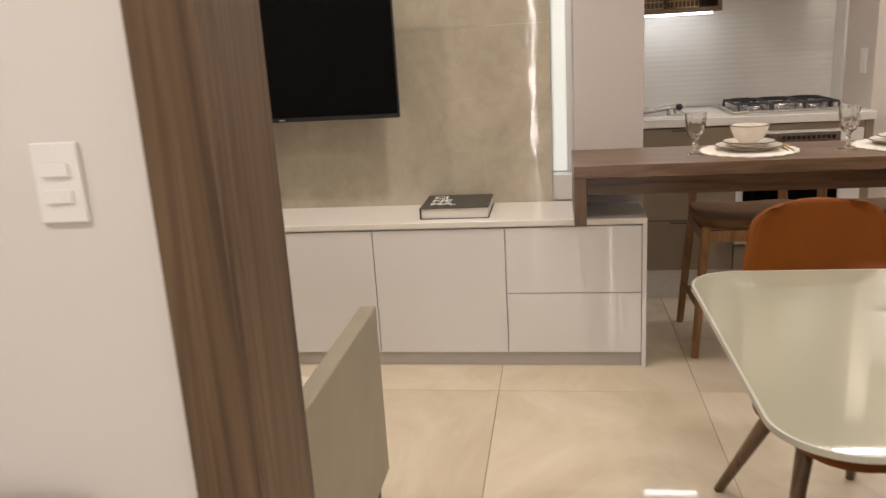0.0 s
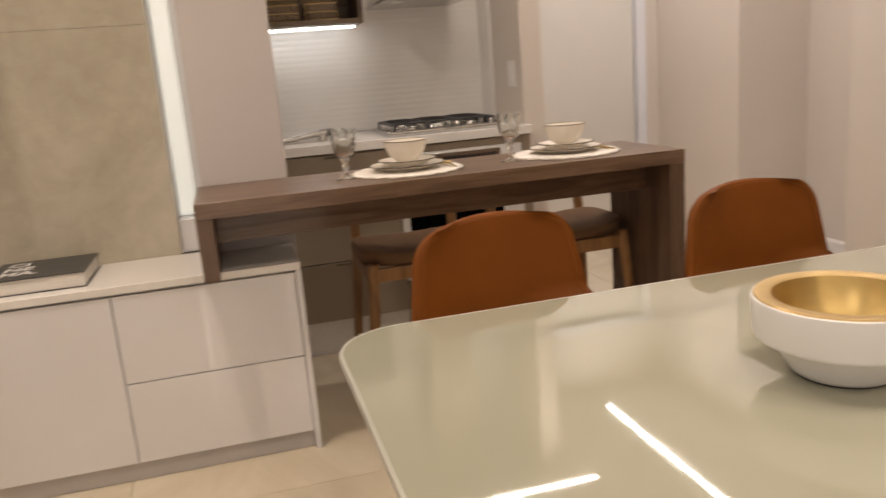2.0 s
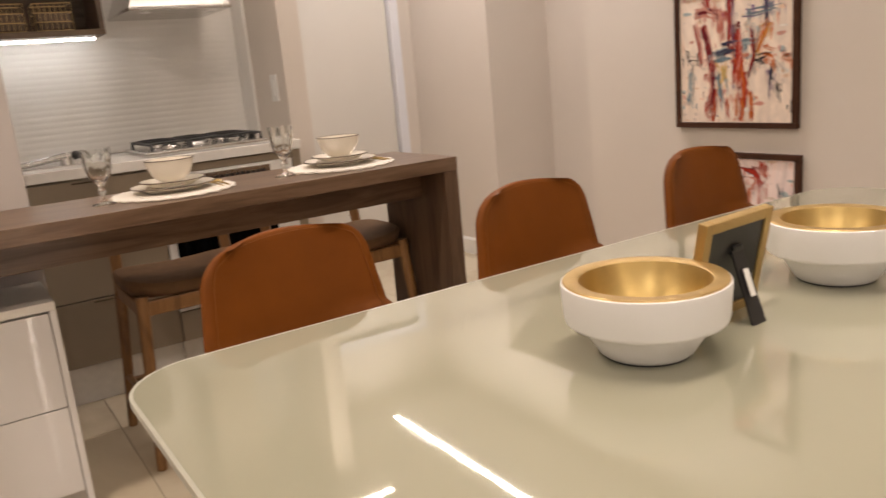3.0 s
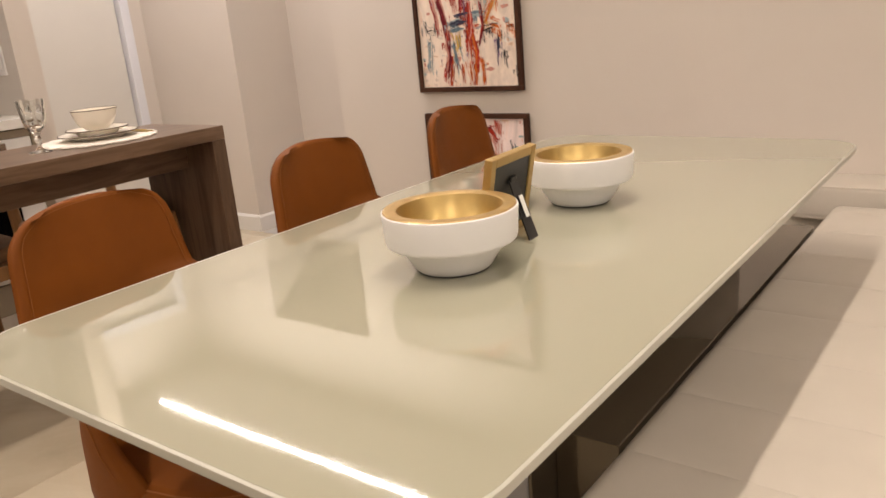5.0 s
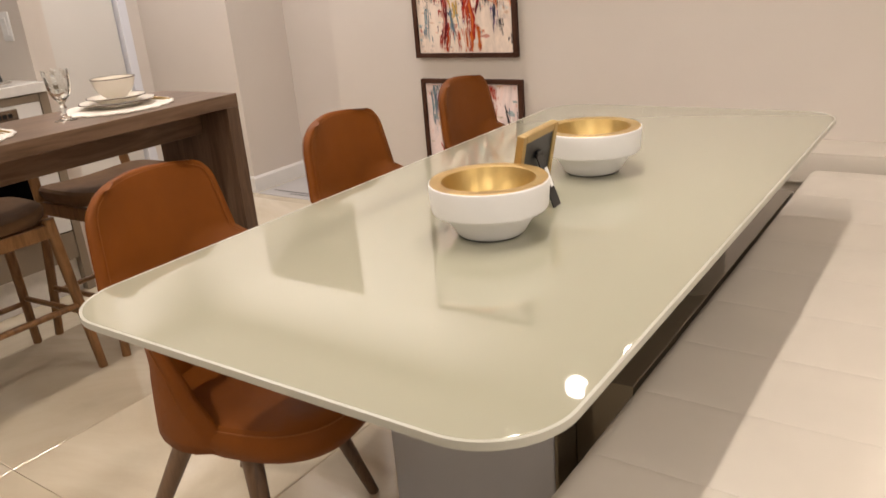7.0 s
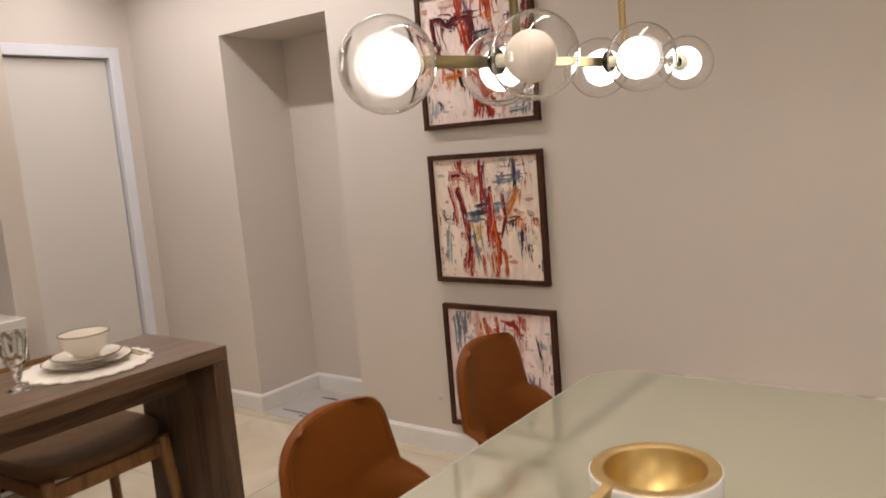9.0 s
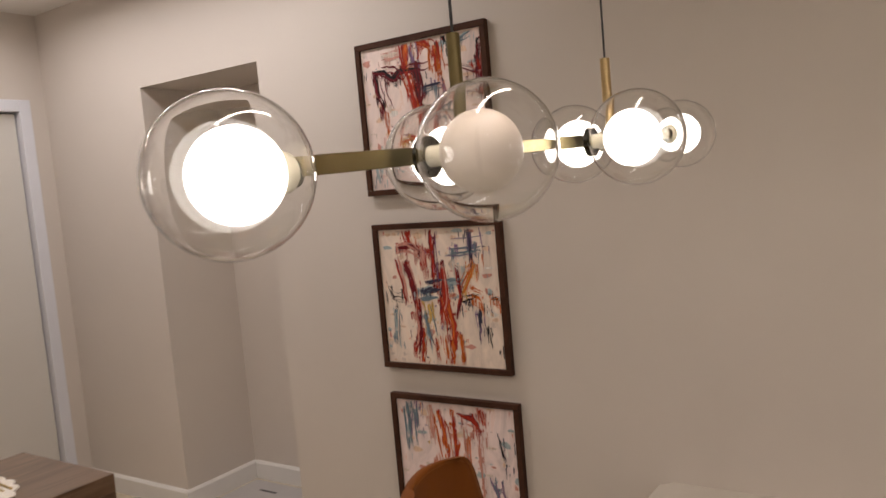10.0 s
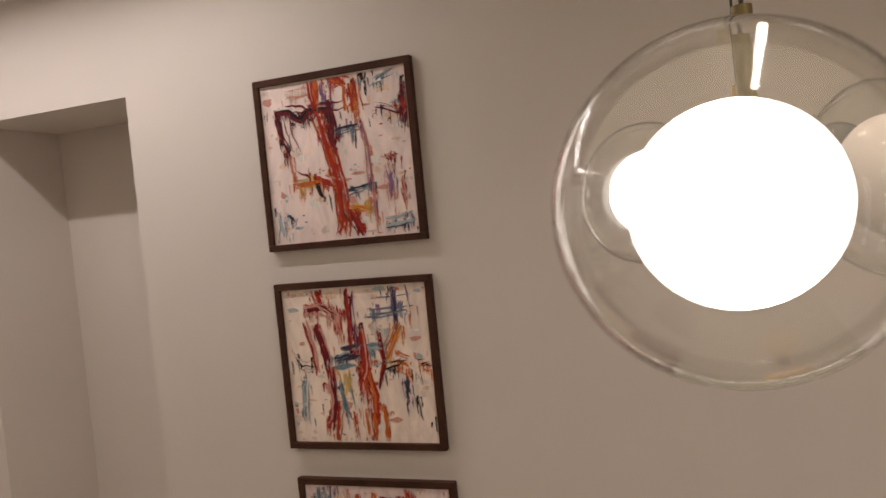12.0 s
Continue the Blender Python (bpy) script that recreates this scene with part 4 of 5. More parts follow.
# ---- dining chairs ----
def chair():
    c = thing("dining_chair", (0, 0, 0), "cognac leather shell dining chair on splayed dark wood legs", "chair", "chairs at the table")
    nu, nv, thick = 24, 26, 0.026

    def point(u, v):
        w = 0.233 - 0.088 * max(0.0, v - 0.30) ** 1.1
        w *= 1 - 0.07 * (max(0.0, 0.30 - v) / 0.30) ** 1.5
        z = 0.336 + 0.524 * v
        over = max(0.0, z - 0.860 + 0.062)
        w -= 0.062 - math.sqrt(max(0.0, 0.062 ** 2 - over ** 2))
        low = max(0.0, 1 - v / 0.66)
        wrap = 0.036 + 0.215 * low ** 0.52
        a = abs(u) * math.pi / 2
        side = abs(u) * (1 - low) + math.sin(a) ** 0.8 * low
        bend = abs(u) ** 2.2 * (1 - low) + (1 - math.cos(a) ** 0.9) * low
        w *= 1 - 0.20 * abs(u) ** 5 * low ** 2
        z += 0.030 * abs(u) ** 4 * low ** 3 + 0.050 * (1 - abs(u)) * low ** 4
        y = 0.075 + 0.075 * v + 0.045 * max(0.0, 0.35 - v) / 0.35 - wrap * bend
        z += 0.010 * math.cos(u * 1.5) * v ** 6
        return Vector((w * math.copysign(side, u), y, z))

    m = bmesh.new()
    grid = [[point(-1 + 2 * i / nu, 1 - (1 - j / nv) ** 1.6) for i in range(nu + 1)] for j in range(nv + 1)]

    def normal(i, j):
        j = min(j, nv - 2)
        across = grid[j][min(nu, i + 1)] - grid[j][max(0, i - 1)]
        up = grid[j + 1][i] - grid[max(0, j - 1)][i]
        v = 1 - (1 - j / nv) ** 1.6
        low = max(0.0, 1 - v / 0.66)
        u = -1 + 2 * i / nu
        plain = Vector((-0.34 * math.copysign(abs(u) ** 1.2, u), -1.0, 0.14)).normalized()
        return (across.cross(up).normalized() * low + plain * (1 - low)).normalized()

    front = [[None] * (nu + 1) for _ in range(nv + 1)]
    back = [[None] * (nu + 1) for _ in range(nv + 1)]
    for j in range(nv + 1):
        for i in range(nu + 1):
            edge = min(i, nu - i, nv - j, 2) / 2
            t = thick * (0.50 + 0.50 * math.sin(edge * math.pi / 2))
            n = normal(i, j)
            front[j][i] = m.verts.new(grid[j][i] + n * t / 2)
            back[j][i] = m.verts.new(grid[j][i] - n * t / 2)
    for j in range(nv):
        for i in range(nu):
            m.faces.new((front[j][i], front[j][i + 1], front[j + 1][i + 1], front[j + 1][i]))
            m.faces.new((back[j][i + 1], back[j][i], back[j + 1][i], back[j + 1][i + 1]))
    for i in range(nu):
        m.faces.new((front[nv][i], front[nv][i + 1], back[nv][i + 1], back[nv][i]))
        m.faces.new((front[0][i + 1], front[0][i], back[0][i], back[0][i + 1]))
    for j in range(nv):
        m.faces.new((front[j][0], front[j + 1][0], back[j + 1][0], back[j][0]))
        m.faces.new((front[j + 1][nu], front[j][nu], back[j][nu], back[j + 1][nu]))
    br = part("backrest", m, M_LEATHER, c, "", True)
    br.data.set_sharp_from_angle(angle=radians(130))
    # stitched seams just inside the rim
    path = [(1, j) for j in range(3, nv - 3)] + [(2, nv - 3)] + [(i, nv - 2) for i in range(3, nu - 2)] + [(nu - 2, nv - 3)] + [(nu - 1, j) for j in range(nv - 4, 2, -1)]
    for side in (1, -1):
        part("seam", tube([grid[j][i] + normal(i, j) * side * (thick * 0.485) for i, j in path], 0.0007, 6), M_STITCH, br, "tan stitched seam", True)
    # seat pad
    m = bmesh.new()
    n = 40
    rings = []
    for f, z in ((0.55, 0.330), (0.80, 0.335), (0.94, 0.352), (1.0, 0.380), (0.99, 0.408), (0.94, 0.424), (0.76, 0.433), (0.4, 0.429)):
        ring = []
        for k in range(n):
            a = 2 * math.pi * k / n
            cc, ss = math.cos(a), math.sin(a)
            x = (0.206 - 0.030 * max(0.0, ss)) * f * math.copysign(abs(cc) ** 0.66, cc)
            y = 0.225 * f * math.copysign(abs(ss) ** 0.72, ss) - 0.115
            ring.append(m.verts.new((x, y, z)))
        rings.append(ring)
    for a, b in zip(rings, rings[1:]):
        for k in range(n):
            m.faces.new((a[k], a[(k + 1) % n], b[(k + 1) % n], b[k]))
    m.faces.new(rings[0][::-1])
    m.faces.new(rings[-1])
    seat = part("seat", m, M_LEATHER, c, "", True)
    loop = [Vector((0.206 * 0.975 * math.copysign(abs(math.cos(a)) ** 0.66, math.cos(a)), 0.225 * 0.975 * math.copysign(abs(math.sin(a)) ** 0.72, math.sin(a)) - 0.115, 0.416)) for a in [math.pi + math.pi * k / 30 for k in range(31)]]
    part("seam", tube(loop, 0.0014, 6), M_STITCH, seat, "tan stitched seam", True)
    for sx in (-1, 1):
        for sy in (-1, 1):
            part("leg", rod((sx * 0.200, sy * 0.195, 0), (sx * 0.115, sy * 0.070 - 0.04, 0.352), 0.0130, 0.0230, 16), M_LEGWOOD, c, "tapered dark wood leg", True)
    return c


ch = chair()
ch.matrix_basis = pose(1.144, 2.395, 0, 0, 0, 12)
copy_thing(ch, pose(1.736, 2.40, 0, 0, 0, 9))
copy_thing(ch, pose(2.328, 2.40, 0, 0, 0, 9))


# ---- gold bowls and photo frame on the table ----
def gold_bowl(x, y):
    g = thing("decor_bowl", (x, y, TZ), "stepped matt white bowl lined in gold on the table", "decorative bowl", "gold bowls")
    c = (x, y, TZ)
    part("body", lathe([(0, 0.0028), (0.058, 0.0028), (0.062, 0.006), (0.076, 0.028), (0.0822, 0.041), (0.0834, 0.0436), (0.0848, 0.0448), (0.0975, 0.0458), (0.1018, 0.0468), (0.1042, 0.0492), (0.1054, 0.053), (0.1076, 0.085), (0.1084, 0.0962), (0.1077, 0.0994), (0.1059, 0.1004)], c, 64), M_MATTWHITE, g, "", True)
    part("foot", lathe([(0.0000, 0.0003), (0.0572, 0.0003), (0.0582, 0.0026), (0.0000, 0.0026)], c, 48), M_INK, g, "thin dark foot ring", True)
    part("rim", lathe([(0.1060, 0.1004), (0.1044, 0.1022), (0.0889, 0.1025), (0.0843, 0.1004)], c, 64), M_GOLDRIM, g, "flat matt gold rim", True)
    part("lining", lathe([(0.0843, 0.1003), (0.0813, 0.0907), (0.0723, 0.0629), (0.0522, 0.0370), (0.0261, 0.0250), (0.0000, 0.0227)], c, 64), M_GOLD, g, "shiny gold lining", True)


gold_bowl(1.338, 1.829)
gold_bowl(1.785, 1.832)

pf = thing("photo_frame", (1.52, 1.85, TZ), "gold photo frame seen from its black back with an easel leg", "photo frame")
FM = Matrix.Translation((1.518, 1.850, TZ + 0.0005)) @ pose(0, 0, 0, 11, 0, 3)


def framed(bm):
    bmesh.ops.transform(bm, matrix=FM, verts=bm.verts)
    return bm


W, H = 0.079, 0.155
b = box(-W, -0.006, 0, -W + 0.016, 0.009, H, 0.0015)
b = box(W - 0.016, -0.006, 0, W, 0.009, H, 0.0015, bm=b)
b = box(-W + 0.0162, -0.006, 0, W - 0.0162, 0.009, 0.016, 0.0015, bm=b)
b = box(-W + 0.0162, -0.006, H - 0.016, W - 0.0162, 0.009, H, 0.0015, bm=b)
part("frame", framed(b), M_GOLDRIM, pf, "matt gold moulding")
part("backing", framed(box(-W + 0.0165, -0.003, 0.0165, W - 0.0165, 0.002, H - 0.0165)), M_BLACK, pf, "black backing board")
m = bmesh.new()
leg = [(-0.013, 0.105, -0.0045), (0.013, 0.105, -0.0045), (0.016, 0.012, -0.058), (0.0, 0.002, -0.064), (-0.016, 0.012, -0.058)]
fr = [m.verts.new((x, y, z)) for x, z, y in leg]
bk = [m.verts.new((x, y - 0.003, z)) for x, z, y in leg]
m.faces.new(fr)
m.faces.new(bk[::-1])
for k in range(5):
    m.faces.new((fr[k], fr[(k + 1) % 5], bk[(k + 1) % 5], bk[k]))
lg = part("easel_leg", framed(m), M_BLACK, pf, "black easel leg")
m = box(-0.006, -0.0335, 0.045, 0.006, -0.0325, 0.085)
bmesh.ops.transform(m, matrix=Matrix.Translation((0, -0.0345, 0.065)) @ pose(0, 0, 0, -30, 0, 0) @ Matrix.Translation((0, 0.033, -0.065)), verts=m.verts)
part("sticker", framed(m), M_PLASTIC, lg, "white paper sticker")
part("catch", framed(box(-0.011, -0.009, 0.098, 0.011, -0.003, 0.112, 0.002)), M_BLACK, pf)

# ---- bench ----
def cushion(x0, y0, x1, y1, z0, z1, r=0.03, bevel=0.018):
    return prism(rounded(x0, y0, x1, y1, r, 5), z0, z1, bevel, 4)


def channel(x0, x1, y0, y1, z0, z1, west, east, south, north):
    """A padded channel: rounded over at its free edges, drawn in along the sewn seams."""
    R, dip = 0.034, 0.0030

    def drop(d, free):
        if free:
            return R - math.sqrt(max(0.0, R * R - max(0.0, R - d) ** 2))
        return dip * math.exp(-d / 0.011)

    def marks(a, b):
        inset = (0.0, 0.003, 0.008, 0.015, 0.024, 0.034, 0.055)
        return [a + d for d in inset] + [(a + b) / 2] + [b - d for d in reversed(inset)]

    m = bmesh.new()
    xs, ys = marks(x0, x1), marks(y0, y1)
    top = [[m.verts.new((x, y, z1 - drop(x - x0, west) - drop(x1 - x, east) - drop(y - y0, south) - drop(y1 - y, north))) for x in xs] for y in ys]
    for r0, r1 in zip(top, top[1:]):
        for k in range(len(xs) - 1):
            m.faces.new((r0[k], r0[k + 1], r1[k + 1], r1[k]))
    ring = top[0] + [row[-1] for row in top[1:]] + top[-1][-2::-1] + [row[0] for row in top[-2:0:-1]]
    low = [m.verts.new((v.co.x, v.co.y, z0)) for v in ring]
    for k in range(len(ring)):
        m.faces.new((low[k], low[(k + 1) % len(ring)], ring[(k + 1) % len(ring)], ring[k]))
    m.faces.new(low[::-1])
    return m


bench = thing("bench", (2.0, 1.26, 0), "cream upholstered bench in stitched channels along the table", "bench")
part("base", box(0.98, 0.56, 0.0, 3.03, 1.55, 0.34, 0.004), M_CREAM, bench)
SEAMS = [0.950] + [1.193 + 0.2205 * k for k in range(9)]
for i, (xa, xb) in enumerate(zip(SEAMS, SEAMS[1:] + [3.058])):
    for ya, yb in ((0.52, 1.040), (1.0405, 1.592)):
        part("cushion", channel(xa, xb - 0.0005, ya, yb, 0.341, 0.454, i == 0, xb > 3.05, ya < 1, yb > 1.5), M_CREAM, bench, "", True)
bench2 = thing("bench", (3.19, 1.6, 0), "cream upholstered ledge bench along the end wall", "bench")
part("base", box(3.115, 0.52, 0, 3.296, 2.34, 0.39, 0.003), M_CREAM, bench2)
for ya, yb in ((0.52, 1.13), (1.131, 1.74), (1.741, 2.352)):
    part("cushion", cushion(3.086, ya, 3.2955, yb, 0.391, 0.500, 0.03), M_CREAM, bench2, "", True)

# ---- sofas ----
sofa = thing("sofa", (-1.0, 2.0, 0), "cream sofa with taupe panel arms facing the television", "sofa")
for x0, x1 in ((-0.085, -0.040), (-1.96, -1.915)):
    a = part("arm", box(x0, 1.60, 0.13, x1, 2.405, 0.632, 0.006, 3), M_SOFA, sofa, "thin taupe leather arm panel")
part("base", box(-1.914, 1.60, 0.13, -0.086, 2.39, 0.27, 0.008), M_SOFA, sofa)
for x0, x1 in ((-1.912, -1.001), (-0.999, -0.088)):
    part("seat_cushion", cushion(x0, 1.78, x1, 2.415, 0.271, 0.415, 0.05), M_CREAM, sofa, "", True)
    part("back_cushion", box(x0 + 0.01, 1.605, 0.416, x1 - 0.01, 1.80, 0.70, 0.05, 4), M_CREAM, sofa, "", True)
for x in (-0.075, -1.92):
    for y in (1.66, 2.36):
        part("leg", rod((x, y, 0), (x, y, 0.132), 0.012, 0.018), M_LEGWOOD, sofa, "", True)


def scatter_cushion(place, size, rx, rz, name="cushion"):
    m = bmesh.new()
    n = 16
    for side in (1, -1):
        g = [[m.verts.new(pose(*place, rx, 0, rz) @ Vector((size * u, side * 0.065 * max(0, (1 - abs(u) ** 2.6) * (1 - abs(v) ** 2.6)) ** 0.55, size * v))) for u in [-1 + 2 * i / n for i in range(n + 1)]] for v in [-1 + 2 * j / n for j in range(n + 1)]]
        for j in range(n):
            for i in range(n):
                m.faces.new((g[j][i], g[j][i + 1], g[j + 1][i + 1], g[j + 1][i]))
    bmesh.ops.remove_doubles(m, verts=m.verts, dist=0.0005)
    return solid(name, m, M_PILLOW, "soft cream scatter cushion on the sofa", "cushion", "", "", True)


scatter_cushion((-0.42, 1.93, 0.595), 0.185, -16, 20)
sofa2 = thing("armchair", (-0.62, 0.9, 0), "pale upholstered armchair against the partition wall", "armchair")
part("base", box(-1.05, 0.55, 0.10, -0.20, 1.30, 0.40, 0.03, 3), M_CREAM, sofa2, "", True)
part("back", box(-1.05, 1.12, 0.401, -0.19, 1.345, 0.722, 0.035, 4), M_CREAM, sofa2, "", True)
for x in (-1.0, -0.25):
    for y in (0.6, 1.25):
        part("leg", rod((x, y, 0), (x, y, 0.10), 0.014, 0.02), M_LEGWOOD, sofa2, "", True)

# ---- pendant lamp ----
LY, LZ, SLOPE = 1.966, 1.524, 0.030
lamp = thing("pendant_lamp", (1.83, LY, CEIL), "brass bar pendant with clear glass globes round opal bulbs", "pendant lamp")
R0, R1 = 0.0602, 0.0355


def bar_z(x):
    return LZ + SLOPE * (x - 1.75)


m = box(1.425, LY - 0.008, LZ - 0.008, 2.334, LY + 0.008, LZ + 0.008, 0.001)
for vert in m.verts:
    vert.co.z += SLOPE * (vert.co.x - 1.75)
part("bar", m, M_DARKBRASS, lamp, "square dark brass bar")
for x, top, finish in ((1.648, 1.636, M_DARKBRASS), (2.040, 1.644, M_BRASS)):
    part("rod", rod((x, LY - 0.006, bar_z(x) + 0.010), (x, LY - 0.006, top), 0.0068, None, 16), finish, lamp, "brass rod", True)
    part("cable", rod((x, LY - 0.006, top), (x, LY - 0.006, CEIL - 0.02), 0.0016, None, 8), M_CABLE, lamp, "thin black cable")
part("canopy", box(1.55, LY - 0.04, CEIL - 0.022, 2.09, LY + 0.04, CEIL - 0.0005, 0.004), M_BRASS, lamp)


def globe(x, y, way, lit):
    c = Vector((x, y, bar_z(x) - 0.002))
    w = Vector(way)
    m = ball(c, R0, 56, 32)
    inner = ball(c, R0 - 0.0013, 56, 32)
    bmesh.ops.reverse_faces(inner, faces=inner.faces)
    me = bpy.data.meshes.new("globe")
    m = merge(m, inner)
    for f in m.faces:
        f.smooth = True
    bmesh.ops.translate(m, vec=-OFFSET[lamp.name], verts=m.verts)
    m.to_mesh(me)
    m.free()
    me.materials.append(M_LAMPGLASS)
    g = new("globe", me)
    g.parent = lamp
    OFFSET[g.name] = OFFSET[lamp.name]
    g.visible_shadow = False
    tagged(g, "clear blown glass globe")
    part("diffuser", ball(c + w * 0.006, R1, 40, 24), M_FROST_LIT if lit else M_FROST, g, "glowing opal glass bulb" if lit else "unlit opal glass bulb", True)
    if abs(w.y) > 0.5:
        cap = rod(c + w * (R0 - 0.002), c + w * (R0 + 0.004), 0.019, 0.019, 28)
        collar = [(0.017, -0.004), (0.0168, 0.001), (0.011, 0.004), (0.0095, 0.008), (0.0095, R0 - R1 - 0.004)]
    else:
        cap = rod(c + w * (R0 - 0.001), c + w * (R0 + 0.004), 0.0125, 0.0125, 28)
        collar = [(0.0185, -0.007), (0.0192, 0.000), (0.0188, 0.006), (0.0165, 0.011), (0.0160, 0.016), (0.0125, 0.0205), (0.0120, R0 - R1 - 0.004)]
    part("cap", cap, M_CAP, g, "dark polished cap", True)
    neck = lathe(collar, (0, 0, 0), 28)
    part("neck", neck, M_NECK, g, "frosted glass neck", True).matrix_basis = Matrix.Translation(c + w * (R1 + 0.002) - OFFSET[lamp.name]) @ w.to_track_quat("Z", "Y").to_matrix().to_4x4() @ Matrix.Translation(OFFSET[lamp.name])


globe(1.364, LY + 0.008, (1, 0, 0), True)
globe(1.560, LY - 0.0860, (0, 1, 0), False)
globe(1.730, LY + 0.0790, (0, -1, 0), True)
globe(1.944, LY - 0.0790, (0, 1, 0), True)
globe(2.110, LY + 0.0790, (0, -1, 0), True)
globe(2.395, LY, (-1, 0, 0), True)

# ---- paintings ----
PALETTE = {"red": (0.40, 0.032, 0.016), "maroon": (0.16, 0.014, 0.020), "orange": (0.62, 0.15, 0.03), "blue": (0.17, 0.23, 0.27), "navy": (0.05, 0.05, 0.085),
           "purple": (0.24, 0.14, 0.26), "black": (0.015, 0.012, 0.015), "yellow": (0.66, 0.42, 0.12), "pale": (0.72, 0.60, 0.52), "rose": (0.62, 0.30, 0.24), "haze": (0.40, 0.47, 0.48), "white": (0.80, 0.74, 0.68), "peach": (0.76, 0.55, 0.40)}
PAINTS = {k: mat("paint_" + k, c, 0.6, spec=0.2, var=0.22, scale=30, bump=0.5, bscale=90, stretch=(1, 6, 1)) for k, c in PALETTE.items()}
ORDER = list(PALETTE)


def canvas_material(seed, tone):
    m, t, p = nodes_of("painted_canvas")
    n = noise_at(t, 7.0, (1, 1.6, 0.6), 6.0, 0.65, 0.8)
    n.inputs["Distortion"].default_value = 0.8 + 0.2 * seed
    r = ramp(t, n.outputs["Fac"], [(0.30, shade(tone, 0.80)), (0.48, tone), (0.62, shade(tone, 1.12)), (0.78, (tone[0] * 1.0, tone[1] * 0.80, tone[2] * 0.68))])
    link(t, r.outputs["Color"], p.inputs["Base Color"])
    p.inputs["Roughness"].default_value = 0.5
    b = t.nodes.new("ShaderNodeBump")
    b.inputs["Strength"].default_value = 0.4
    b.inputs["Distance"].default_value = 0.002
    link(t, noise_at(t, 60, (1, 3, 1)).outputs["Fac"], b.inputs["Height"])
    link(t, b.outputs["Normal"], p.inputs["Normal"])
    return m


def stroke(bm, rng, u, v, w, hgt, names, S, ragged=0.6):
    """Palette-knife paint: many thin upright ribbons side by side with uneven ends. u, v: middle of the top in 0..1 of the canvas."""
    n = max(2, int(w * S / 0.0026))
    x = XE - 0.0156
    drift = rng.uniform(-0.03, 0.03)
    run = rng.choice(names)
    for k in range(n):
        cu = u - w / 2 + w * (k + 0.5) / n
        edge = abs((k + 0.5) / n * 2 - 1)
        if rng.random() < 0.05 + 0.22 * edge ** 2:
            continue
        if rng.random() < 0.45:
            run = rng.choice(names)
        top = v - rng.random() ** 2 * 0.28 * hgt
        low = v - hgt * (1 - 0.30 * edge) * (1 - ragged * rng.random() ** 1.5)
        half = w / n * rng.uniform(0.35, 0.95)
        lift = rng.uniform(0.0002, 0.0014)
        steps = 5
        rows = []
        for s in range(steps + 1):
            q = s / steps
            hw = half * (1 - 0.7 * q ** 2.5) * rng.uniform(0.6, 1.3)
            cx = cu + drift * q * hgt + rng.uniform(-0.0025, 0.0025)
            vv = max(0.012, min(0.988, top + (low - top) * q))
            rows.append((bm.verts.new((x - lift, max(0.012, min(0.98, cx - hw)), vv)), bm.verts.new((x - lift, max(0.014, min(0.988, cx + hw)), vv))))
        idx = ORDER.index(run)
        for r0, r1 in zip(rows, rows[1:]):
            f = bm.faces.new((r0[0], r0[1], r1[1], r1[0]))
            f.material_index = idx


def dab(bm, rng, u, v, w, hgt, name):
    """A short sideways smear with a ragged outline."""
    x = XE - 0.0156 - rng.uniform(0.0002, 0.0012)
    n = 9
    ring = []
    for k in range(n):
        a = 2 * math.pi * k / n
        r = rng.uniform(0.55, 1.15)
        ring.append(bm.verts.new((x, max(0.012, min(0.988, u + w * r * math.cos(a))), max(0.012, min(0.988, v + hgt * r * math.sin(a))))))
    f = bm.faces.new(ring)
    f.material_index = ORDER.index(name)


def brush(bm, rng, path, w, names, S):
    """A loaded brush drawn along a path: overlapping filaments with ragged ends, solid in the middle."""
    n = max(3, int(w * S / 0.003))
    steps = 4 * (len(path) - 1)
    pts = [Vector(path[min(k // 4, len(path) - 2)]).lerp(Vector(path[min(k // 4, len(path) - 2) + 1]), k / 4 - min(k // 4, len(path) - 2)) for k in range(steps + 1)]
    run = rng.choice(names)
    wob = [rng.uniform(-0.006, 0.006) for _ in range(steps + 1)]
    for k in range(n):
        o = (k + 0.5) / n * 2 - 1
        if rng.random() < 0.35:
            run = rng.choice(names)
        if rng.random() < 0.12 * abs(o):
            continue
        start = int(steps * 0.22 * rng.random() ** 2 * (0.4 + abs(o)))
        stop = steps - int(steps * 0.45 * rng.random() ** 1.6 * (0.3 + abs(o)))
        if stop - start < 2:
            start, stop = 0, 2
        lift = rng.uniform(0.0003, 0.0020)
        rows = []
        for q in range(start, stop + 1):
            d = pts[min(q + 1, steps)] - pts[max(q - 1, 0)]
            d = d.normalized() if d.length > 1e-6 else Vector((0, -1))
            side = Vector((-d.y, d.x))
            swell = 0.55 + 0.45 * math.sin(math.pi * min(1.0, (q + 1) / (steps + 1)))
            hw = w / n * rng.uniform(0.55, 1.15) * (0.35 if q in (start, stop) else 1.0)
            c = pts[q] + side * (o * w / 2 * swell + wob[q] + rng.uniform(-0.003, 0.003))
            rows.append([bm.verts.new((XE - 0.0156 - lift, max(0.012, min(0.988, e.x)), max(0.012, min(0.988, e.y)))) for e in (c - side * hw, c + side * hw)])
        for r0, r1 in zip(rows, rows[1:]):
            bm.faces.new((r0[0], r0[1], r1[1], r1[0])).material_index = ORDER.index(run)


